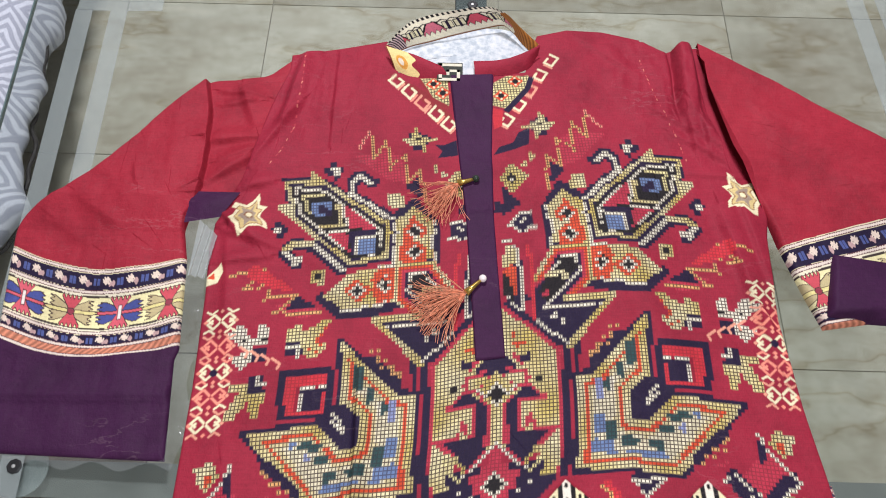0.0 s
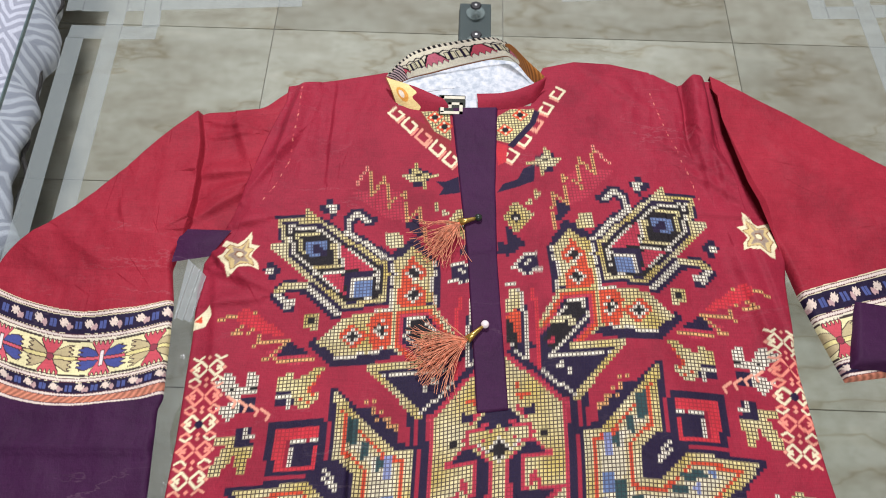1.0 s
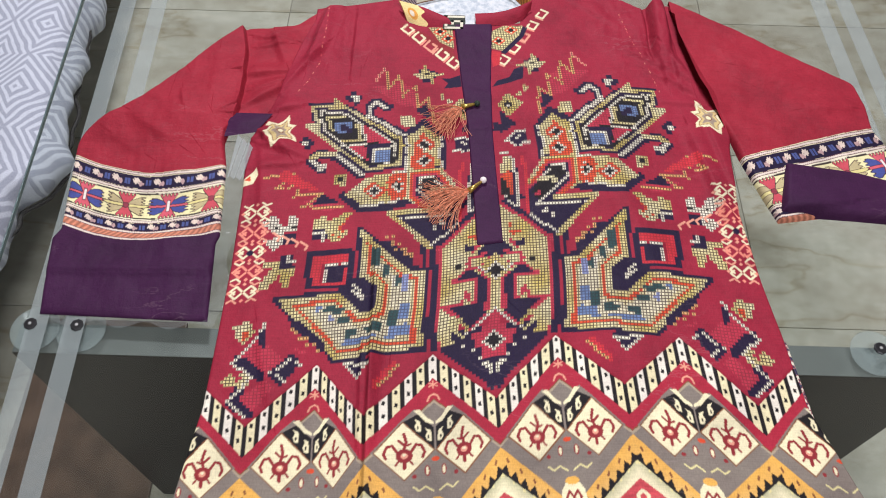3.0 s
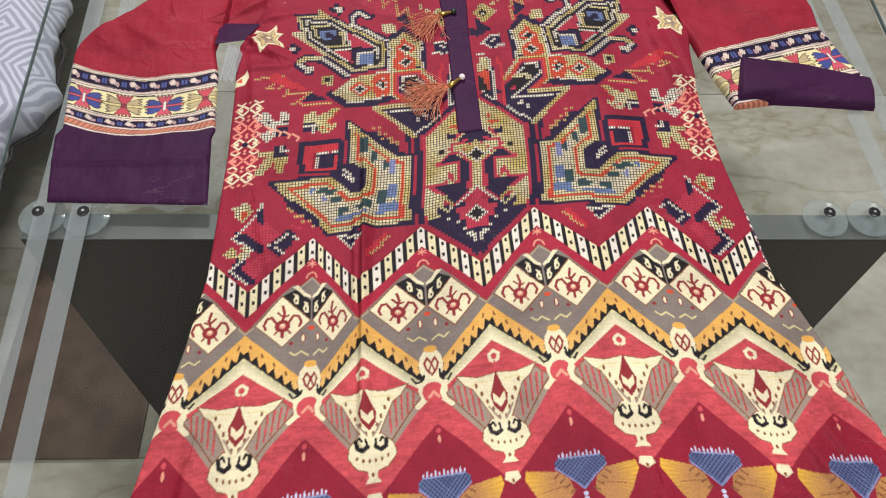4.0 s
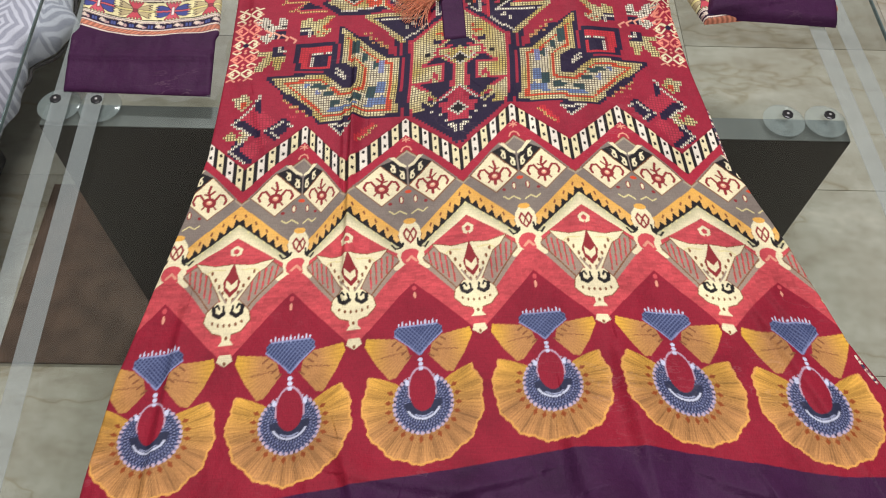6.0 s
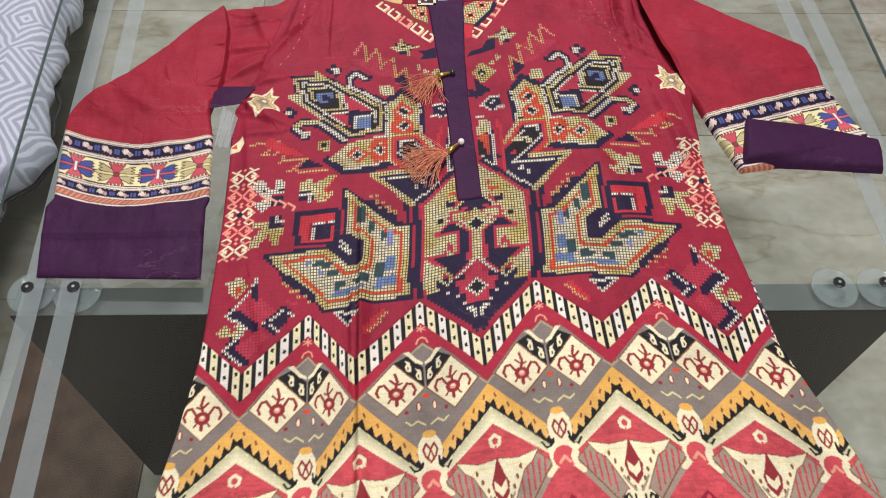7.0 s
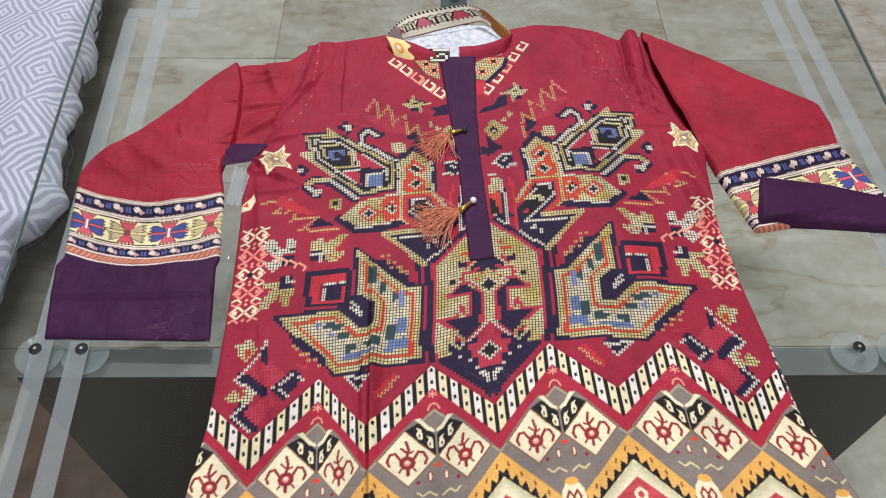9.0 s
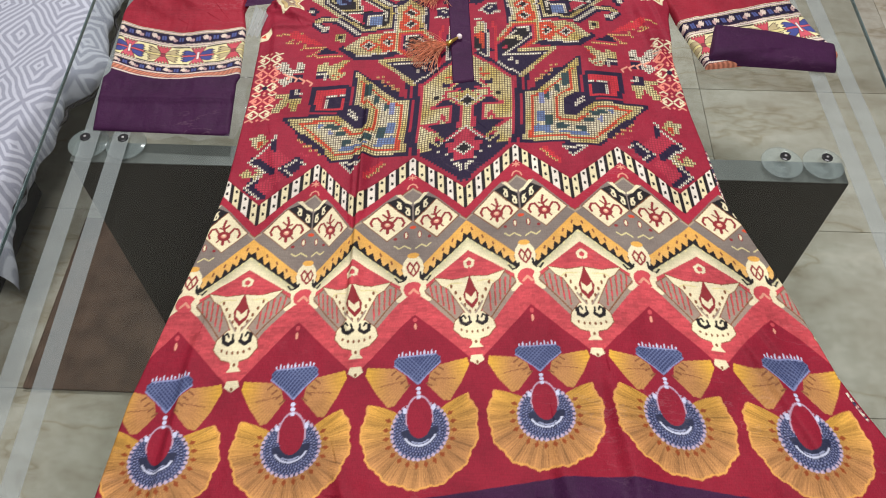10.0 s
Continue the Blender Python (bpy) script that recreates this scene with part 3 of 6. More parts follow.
fill("deep", "43.1,28.2 49.3,28.0 49.2,21.2 42.9,21.2")
fill("navy", "42.5,27.2 48.8,27.2 48.7,21.4 42.7,21.7")
dots("cream", "42.8,27.2 48.3,26.9 48.2,21.7")
# leaves of the side
fill("olive", "42.9,44.2 45.6,44.1 46.8,40.6 49.3,42.7 53.6,43.5 53.4,35.7 49.9,36.0 46.1,35.6 43.4,38.2 45.7,38.6")
fill("olive", "42.1,44.7 43.9,45.7 49.8,41.2 49.8,44.7 51.1,44.6 53.0,39.7 49.5,39.7 48.7,35.7 44.9,35.5 42.5,38.7 45.7,39.1")
dots("rust", "43.3,42.7 45.3,40.5 45.7,39.1")
dots("rust", "44.0,38.0 45.2,36.8 47.0,37.4")
fill("navy", "49.2,39.5 53.2,39.7 52.9,36.0 48.7,35.7")
line("cream", 1, "49.9,35.7 50.2,38.3 52.7,38.2")
fill("cream", "57.6,43.5 60.1,46.0 60.3,42.2 61.8,41.8 65.3,45.6 68.3,42.6 63.2,38.4 65.4,37.1 67.2,36.7 63.9,33.7 61.7,35.8 61.5,39.8 57.5,40.0")
fill("navy", "57.7,39.3 61.5,39.3 61.4,35.3 57.9,35.3")
fill("black", "58.3,41.3 59.3,41.4 59.3,40.7 58.0,40.6")
fill("black", "63.0,41.2 64.3,41.3 64.0,40.5 63.0,40.2")
fill("black", "62.2,36.6 63.4,37.0 63.2,35.9 62.2,35.9")
fill("olive", "61.6,30.1 66.3,29.9 66.5,27.9 63.3,27.7 65.7,23.4 65.7,20.1 63.9,20.2 61.0,25.0 59.7,20.7 57.7,20.8 57.0,27.0 60.5,27.0")
fill("navy", "57.6,31.3 61.6,31.3 61.3,26.8 57.3,27.3")
line("cream", 1, "57.3,29.3 59.6,28.7 59.3,31.2")
# stepped leaf by the seam
fill("red", "64.4,6.0 69.0,1.1 62.3,-5.6 58.0,-0.7 61.4,2.8")
fill("red", "62.2,-5.9 68.4,-11.2 65.4,-15.4 59.6,-8.6")
fill("navy", "62.3,9.4 64.3,6.8 63.9,3.7 62.2,2.4")
line("navy", 3, "69.5,0.4 63.5,-5.0")
line("navy", 3, "68.5,-8.9 70.1,-12.1 65.6,-15.6")
fill("navy", "53.5,-0.8 55.9,1.4 62.1,-4.9 58.1,-8.7")
fill("red", "53.0,-0.0 54.9,1.9 54.4,2.8 52.4,1.2")
fill("olive", "65.1,7.8 67.5,11.0 71.3,10.0 71.1,6.7 68.6,4.6")
fill("rust", "66.3,7.7 68.6,8.6 69.3,6.6 68.4,5.8")
fill("olive", "65.3,-5.2 68.4,-2.7 68.6,-7.2 71.1,-4.0 73.2,-5.9 71.6,-7.7 69.1,-7.4 68.3,-9.2")
fill("red", "67.3,-4.3 68.8,-4.2 68.7,-6.2")
dots("cream", "62.5,9.4 71.2,-0.3")
dots("cream", "71.2,-0.3 65.5,-4.9")
dots("cream", "65.5,-5.1 71.3,-11.7")
dots("cream", "71.3,-11.7 66.3,-15.8")
dots("cream", "54.0,-2.2 56.0,-0.3 60.6,-4.5 57.7,-6.7")
# small dark triangles over the chevron
fill("navy", "32.0,-3.2 41.2,-2.4 34.9,-8.6")
dots("cream", "32.5,-4.2 40.0,-3.2 35.0,-7.9 32.5,-4.2")
line("red2", 2, "25.9,-4.5 30.5,-11.0")
dots("orange", "25.1,-5.2 29.3,-10.9")
# butterfly wing: dark ground, then chains
line("navy", 3.6, "32.0,86.6 35.8,89.4 37.8,87.0 38.1,83.0 27.5,74.3")
line("navy", 3.6, "40.8,59.9 48.7,67.4 54.1,68.8 56.0,65.9 52.9,62.7")
fill("navy", "26.8,74.4 45.5,89.1 57.5,89.8 56.2,80.9 55.0,76.4 38.8,60.0 26.9,61.4 25.9,66.5")
line("navy", 3.4, "16.8,71.7 16.0,60.0")
line("navy", 3, "15.9,72.0 21.0,79.0 27.0,74.1")
line("navy", 2.6, "15.3,71.4 15.3,60.8")
fill("black", "29.3,71.8 45.0,85.3 55.5,87.4 53.1,77.5 38.5,62.5 29.5,63.3")
fill("olive", "45.0,87.5 49.2,91.5 49.6,88.0")
fill("olive", "55.3,81.4 59.4,80.9 54.4,75.8")
line("olive", 1.15, "28.6,72.9 30.0,73.8 45.3,87.3 56.4,88.7 54.4,79.8 55.0,77.1 38.4,61.5 29.0,62.9 28.3,70.0 28.6,72.9")
dots("cream", "30.4,70.7 45.5,84.8 54.1,86.3 52.1,77.1 37.9,64.0 32.6,63.8 30.4,66.5 30.4,70.7")
dots("olive", "45.8,83.3 51.6,83.9 50.4,78.0")
line("olive", 1.2, "42.2,80.4 41.2,73.6 47.5,73.9")
dots("cream", "41.0,80.4 39.8,72.1 46.8,72.1")
fill("red", "40.4,79.8 39.0,71.8 32.0,71.6")
fill("red", "39.9,71.1 45.9,71.3 38.7,64.8")
fill("navy", "32.2,71.3 39.7,71.1 38.2,64.2 36.1,63.9 37.0,69.2 31.3,69.6")
fill("blue", "44.1,81.7 50.1,81.8 48.8,76.4 43.6,76.7")
fill("navy", "45.4,80.1 47.9,80.2 47.5,78.1 43.5,76.2 43.7,78.2 45.0,78.3")
fill("blue", "31.6,68.3 36.9,68.7 36.4,63.9 31.9,64.3")
fill("black", "31.1,68.4 32.1,68.3 32.2,64.0 31.1,65.4")
dots("cream", "30.5,69.5 37.2,69.0 36.6,63.9")
line("cream", 1.3, "32.2,86.5 35.8,89.1 37.8,87.0 38.1,83.2")
line("cream", 1.8, "37.9,85.7 38.1,83.0")
line("cream", 1.2, "37.0,82.4 27.2,74.1")
line("cream", 1.2, "40.3,59.6 48.8,67.9")
line("olive", 1.8, "49.3,68.5 54.1,68.8 56.3,66.2")
line("cream", 1.8, "56.0,66.2 53.2,63.2 52.1,64.1")
# standing head
fill("olive", "21.1,78.0 27.1,72.6 26.0,69.7 26.9,61.4 26.6,60.1 16.1,60.8 16.1,67.0 15.9,72.5 17.4,74.1")
dots("cream", "15.9,72.5 16.3,67.0 16.1,60.8")
dots("cream", "27.1,72.6 26.2,69.7 27.2,64.6 26.6,60.4")
fill("rust", "21.5,74.9 24.5,70.4 24.3,66.4 25.9,64.7 24.8,60.1 17.8,60.6 18.6,65.2 20.1,66.8 17.6,69.8")
fill("olive", "19.5,68.2 23.0,67.8 20.8,66.3")
fill("black", "21.7,71.7 23.2,69.8 21.0,68.0 19.7,69.9")
dots("cream", "21.6,71.4 23.0,69.8 21.0,68.2 19.7,69.9 21.6,71.4")
fill("black", "21.4,65.4 23.0,63.5 21.1,61.5 19.5,63.7")
dots("cream", "21.4,65.4 23.0,63.5 21.1,61.5 19.7,63.6 21.4,65.4")
# lying head
line("navy", 3, "26.1,48.4 31.6,46.8 40.4,46.8 45.2,52.0")
fill("olive", "26.6,60.4 30.3,59.7 39.3,58.3 44.5,52.3 39.4,47.5 31.4,48.1 25.9,49.5")
fill("rust", "26.8,59.6 30.8,59.4 32.5,56.0 31.5,51.4 30.7,48.9 25.9,49.7")
fill("rust", "36.3,56.7 39.5,53.5 35.9,49.6 32.2,53.3")
fill("black", "29.5,56.6 31.0,54.4 29.2,52.1 27.5,54.8")
dots("cream", "29.0,56.6 30.8,54.4 29.0,52.4 27.3,54.8 29.0,56.6")
fill("black", "36.3,54.9 38.0,53.2 35.9,50.9 34.2,53.1")
dots("cream", "36.3,54.9 38.0,53.0 35.9,50.9 34.2,53.1 36.3,54.9")
dots("cream", "26.8,60.1 30.3,59.7")
dots("cream", "28.4,49.2 31.9,48.3 39.6,47.6")
# hooked frame
fill("navy", "9.9,48.4 16.6,58.7 25.6,58.2 24.9,50.3 19.3,45.4 30.8,44.4 31.8,43.6 18.3,31.3 9.7,39.2")
line("red", 2, "10.9,48.8 16.8,58.2 24.8,58.1 24.7,50.3 20.1,45.8")
line("olive", 1.2, "10.7,50.4 16.3,59.7 25.8,59.5 25.4,49.3 18.6,44.5")
line("rust", 1, "11.7,50.2 17.1,58.7 25.3,58.5 24.9,49.8 20.6,45.8")
fill("black", "17.3,56.1 22.8,56.0 23.0,53.3 13.5,43.3 11.6,46.8")
dots("cream", "13.7,51.0 17.5,55.4 18.3,56.5 22.5,56.8 22.7,52.6 13.3,41.8")
line("olive", 1.3, "14.4,51.7 18.7,52.2 18.9,50.2")
fill("red", "13.1,47.6 14.6,47.4 14.6,45.7 12.8,45.6")
line("olive", 1.6, "18.8,44.5 31.1,44.4 18.8,31.2")
dots("cream", "13.0,41.8 16.8,42.4 27.3,42.3")
dots("cream", "10.0,39.4 18.6,31.7")
fill("cream", "15.0,40.9 16.5,40.7 16.5,39.0 14.7,39.2")
fill("cream", "16.7,38.9 18.5,38.8 18.2,36.8 16.7,37.0")
# beside the placket
fill("navy", "2.8,59.7 6.8,59.5 7.9,53.1 8.0,40.9 3.1,45.4")
fill("olive", "2.8,61.2 5.6,60.4 5.7,55.6 3.7,53.4 2.7,54.2")
fill("rust", "2.7,53.5 4.7,55.2 6.0,53.9 6.1,45.6 3.8,47.6")
fill("black", "2.7,52.5 4.2,51.6 5.5,43.9 2.6,46.5")
dots("cream", "2.8,62.9 4.8,62.0 6.8,59.5 7.2,41.7")
dots("cream", "3.3,45.4 6.8,42.3")
line("red2", 1, "9.3,60.5 10.2,54.2 10.5,39.6")
fill("navy", "4.5,67.8 7.6,70.7 12.0,71.0 11.6,65.8 7.7,64.9")
dots("cream", "4.5,67.5 7.3,70.2 11.4,70.8")
dots("cream", "4.5,67.5 7.8,65.4 11.9,66.2")
dots("cream", "8.4,68.3 9.4,68.5")
fill("navy", "4.4,79.8 7.0,76.2 9.0,74.0 6.0,71.9 3.8,72.8")
fill("navy", "1.3,75.4 3.7,74.4 7.9,75.9 9.0,74.0 4.0,70.6 0.9,71.7")
fill("olive", "7.8,87.2 12.1,82.9 6.9,77.3 4.0,82.8")
fill("black", "7.5,84.7 9.2,82.3 7.0,80.3 5.5,82.7")
dots("cream", "7.2,82.2 7.2,82.2")
fill("olive", "11.4,88.0 12.9,87.9 12.7,86.1 11.0,86.3")
fill("olive", "13.4,90.3 14.9,90.1 14.7,88.4 13.2,88.3")
fill("olive", "24.1,81.9 28.4,82.2 27.7,77.8 23.9,78.2")
fill("olive", "44.8,60.0 48.8,60.2 48.3,56.2 44.8,55.8")
fill("black", "46.1,58.8 47.6,59.1 47.3,57.4 46.0,57.3")
# zigzags
fill("red", "23.3,94.5 27.9,97.0 31.0,95.9 37.6,96.7 28.0,87.2 22.5,85.3")
dots("orange", "17.1,78.2 18.6,89.2 22.0,85.4 22.5,94.6 26.6,90.6 27.5,100.5 31.2,94.9 32.1,104.5")
dots("coral", "32.1,104.5 35.6,98.1")
fill("navy", "19.1,86.7 23.4,84.5 18.0,79.6")
fill("red", "44.6,47.8 50.1,45.8 54.1,48.3 56.9,50.5 51.5,51.9")
dots("orange", "45.2,47.8 57.0,48.2")
dots("orange", "57.0,48.2 51.6,53.4 60.3,52.7")
dots("orange", "60.3,52.7 56.5,57.7 65.4,55.6 61.3,61.3 69.3,59.9")
fill("red2", "52.4,54.2 57.8,59.1 64.1,63.3 65.8,59.9 58.9,55.9")
fill("navy", "45.7,48.6 51.6,53.4 54.5,48.6")
# little crosses
fill("navy", "40.4,92.8 41.7,92.9 42.1,94.2 44.1,94.2 43.6,92.7 45.6,92.3 45.1,89.8 43.3,89.7 43.1,88.2 41.4,88.4 41.4,90.1 39.9,90.8")
fill("cream", "41.4,92.4 43.6,92.7 43.3,89.7 41.3,89.4")
fill("navy", "56.5,74.5 57.5,74.5 58.1,76.1 59.9,76.0 59.7,74.4 60.4,74.2 59.9,72.0 58.9,71.9 58.2,69.8 56.8,70.5 56.9,72.0 56.0,72.7")
fill("cream", "57.4,74.3 59.4,74.2 59.4,71.9 57.4,71.8")
fill("navy", "-20.2,102.8 -16.5,102.1 -14.0,99.6 -16.9,96.4 -19.6,96.7 -21.0,100.2")
fill("olive", "-22.7,101.1 -19.6,101.2 -19.3,104.5 -18.2,104.8 -17.8,101.5 -16.1,100.8 -12.5,99.4 -16.0,99.3 -16.5,94.9 -17.5,95.0 -17.6,98.5 -19.7,98.0 -22.1,99.8")
fill("black", "-18.4,101.1 -16.6,100.7 -17.8,99.8 -19.0,99.9")
NJ, NI = CH * 5, CW * 5
art = np.zeros((NJ, NI, 4))
fi, fj = np.meshgrid((np.arange(NI) + 0.5) * PX + P0, (np.arange(NJ) + 0.5) * PX + Q0)
fi, fj = fi * 1000, fj * 1000    # millimetres
art[..., :3] = INK["ground"]


def win_mm(pts, grow):
    x0, x1 = min(p[0] for p in pts) - grow, max(p[0] for p in pts) + grow
    y0, y1 = min(p[1] for p in pts) - grow, max(p[1] for p in pts) + grow
    i0, i1 = max(0, int((x0 / 1000 - P0) / PX)), min(NI, int((x1 / 1000 - P0) / PX) + 2)
    j0, j1 = max(0, int((y0 / 1000 - Q0) / PX)), min(NJ, int((y1 / 1000 - Q0) / PX) + 2)
    return slice(j0, j1), slice(i0, i1)


def shape(colour, pts, dx=0.0, mirror=False):
    for s in ((1, -1) if mirror else (1,)):
        q = [(s * x + dx, y) for x, y in (numbers(pts) if isinstance(pts, str) else pts)]
        w = win_mm(q, 1)
        if w[0].stop > w[0].start and w[1].stop > w[1].start:
            art[w][inside(fi[w], fj[w], q)] = (*INK[colour], 0)


def stroke(colour, width, pts, dx=0.0, mirror=False):
    for s in ((1, -1) if mirror else (1,)):
        q = [(s * x + dx, y) for x, y in (numbers(pts) if isinstance(pts, str) else pts)]
        w = win_mm(q, width)
        if w[0].stop > w[0].start and w[1].stop > w[1].start:
            art[w][near(fi[w], fj[w], q) < width / 2] = (*INK[colour], 0)


def spot(colour, x, y, rx, ry, dx=0.0, mirror=False):
    shape(colour, [(x + rx * math.cos(a * 0.5236), y + ry * math.sin(a * 0.5236)) for a in range(12)], dx, mirror)


T, AX = 132.0, 0.0            # repeat of the skirt print and its middle


def wave(valley, peak):
    """Height of a chevron line with its valley at the middle."""
    k = np.abs(((fi - AX) / T + 0.5) % 1.0 - 0.5) * 2
    return valley + (peak - valley) * k


# chevron zones from the top down
z_stripe, z_band, z_grey = wave(-73, -8), wave(-108, -38), wave(-124, -62)
from_peak = np.abs((fi - AX) / T % 1.0 - 0.5) * T
along = (from_peak + 3.8) % 12.0
below = fj < z_stripe
art[below] = (*INK["black"], 0)
tone = np.where((np.floor((from_peak + 3.8) / 12.0) % 2 == 0)[..., None], np.array((0.74, 0.68, 0.56)), np.array((0.72, 0.64, 0.38)))
art[below & (along < 7.6), :3] = tone[below & (along < 7.6)]
art[(fj < z_stripe) & (fj > z_stripe - 3.0)] = (*INK["deep"], 0)
seed = np.abs(along - 3.8 + 0.28 * (((z_stripe - fj) % 14.5) - 8.5)) / 1.9 + np.abs(((z_stripe - fj) % 14.5) - 8.5) / 3.9
art[below & (seed < 1)] = (*INK["black"], 0)
art[fj < z_band] = (0.345, 0.018, 0.038, 0)
art[fj < z_grey] = (*INK["grey"], 0)
art[(fj < z_grey) & (fj > z_grey - 1.5)] = (*INK["brown"], 0)
art[(fj < z_grey - 1.5) & (fj > z_grey - 4.5)] = (0.36, 0.29, 0.20, 0)
for k in range(-3, 4):
    c = AX + T * (k + 0.5)
    # small crest over each pair of diamonds
    for a in range(3):
        h = a * 1.047 + 0.52
        stroke("peach", 1.5, [(c + 5 * math.cos(h), -46 + 4 * math.sin(h)), (c - 5 * math.cos(h), -46 - 4 * math.sin(h))])
    stroke("peach", 1.8, [(c - 6, -64), (c - 4, -59), (c, -57), (c + 4, -59), (c + 6, -64)])
    # dark cup between two cream diamonds
    shape("grey", f"-31,-84 -19,-72 0,-86 19,-72 31,-84 60,-118 0,-168 -60,-118", c)
    for s in (1, -1):
        shape("white", [(s * 30, -86), (s * 57, -118), (s * 29, -146), (s * 1, -118)], c)
        shape("black", [(s * 30, -86), (s * 16, -78), (s * 1, -94), (s * 1, -117), (s * 17, -102)], c)
        shape("white", [(s * 20, -74), (s * 14, -80), (s * 8, -88), (s * 1, -91), (s * 1, -88), (s * 7, -83), (s * 14, -73)], c)
        for px_, py_ in ((6, -102), (16, -91)):
            shape("white", [(s * (px_ - 3), py_ - 7), (s * (px_ + 1), py_ - 6), (s * (px_ + 3), py_ - 1), (s * (px_ + 1), py_ + 4), (s * (px_ + 3), py_ + 8), (s * (px_ - 2), py_ + 5), (s * (px_ - 3), py_)], c)
            spot("black", s * px_, py_ - 2, 0.9, 2.2, c)
        stroke("brown", 1.2, [(s * 30, -86), (s * 57, -118), (s * 29, -146), (s * 1, -118), (s * 30, -86)], c)
        spot("wine", s * 29, -122, 8.0, 7.2, c)
        spot("peach", s * 29, -122, 3.4, 3.0, c)
        spot("white", s * 29, -121, 1.8, 1.5, c)
        stroke("wine", 3.0, [(s * 29, -115), (s * 27, -108), (s * 29, -99)], c)
        stroke("wine", 2.2, [(s * 23, -110), (s * 28, -112), (s * 34, -106)], c)
        for d_ in (1, -1):
            stroke("wine", 2.8, [(s * 29 + d_ * 6, -119), (s * 29 + d_ * 11, -111), (s * 29 + d_ * 16, -112), (s * 29 + d_ * 19, -119), (s * 29 + d_ * 17, -124)], c)
            stroke("wine", 2.0, [(s * 29 + d_ * 5, -127), (s * 29 + d_ * 8, -131)], c)
        stroke("wine", 3.6, [(s * 29, -128), (s * 29, -134)], c)
        spot("wine", s * 8, -138, 2.6, 5.5, c)
        spot("white", s * 8, -138, 1.5, 4, c)
        spot("wine", s * 20, -143, 2.2, 2.2, c)
        stroke("olive", 1.6, [(s * 3, -158), (s * 10, -153), (s * 16, -157), (s * 21, -153)], c)
    spot("rust", 0, -127, 4, 2.5, c)

# gold chevrons with black teeth, cream chevrons, and rose ground below
kk = np.abs(((fi - AX) / T + 0.5) % 1.0 - 0.5) * T
g_top, g_bot, c_bot = -128 - kk * 0.98, -151 - kk * 0.90, -172 - kk * 0.76
tooth = (kk % 8.5) / 8.5
gold = (fj < g_top) & (fj > g_bot - 3)
art[gold] = (*INK["gold"], 0)
fade = np.clip((g_top - fj) / 22, 0, 1)[..., None] * np.clip(kk / 60, 0.25, 1)[..., None]
art[gold, :3] = (np.array(INK["gold"]) * (1 - 0.6 * fade) + np.array((0.66, 0.50, 0.24)) * 0.6 * fade)[gold]
peck = np.abs((kk % 12) - 6) / 1.7 + np.abs(fj - (g_top * 0.62 + g_bot * 0.38)) / 3.2
art[gold & (peck < 1)] = (*INK["brown"], 0)
art[(fj < g_bot + 9.0 * (1 - np.abs(tooth - 0.35 - 0.02 * (fj - g_bot)) * 2.4).clip(0, 1)) & (fj > g_bot - 3.2)] = (*INK["black"], 0)
pale = (fj <= g_bot - 3.0) & (fj > c_bot)
depth = np.clip((g_bot - 3.0 - fj) / 13.0, 0, 1)[..., None]
art[pale] = (*INK["white"], 0)
art[pale, :3] = (np.array((0.44, 0.42, 0.24)) * (1 - depth) + np.array(INK["white"]) * depth)[pale]
art[(fj <= g_bot - 3.0) & (fj > g_bot - 6) & (kk % 9 < 2)] = (*INK["olive"], 0)
grain = np.random.RandomState(5)
streak = 0.90 + 0.26 * (np.kron(grain.rand(NJ // 3 + 1, NI // 7 + 1), np.ones((3, 7)))[:NJ, :NI] - 0.5) + 0.20 * (np.kron(grain.rand(NJ // 8 + 1, NI // 20 + 1), np.ones((8, 20)))[:NJ, :NI] - 0.5)
rose = fj <= c_bot
art[rose] = (*INK["rose"], 0)
art[rose, :3] *= streak[rose][:, None]

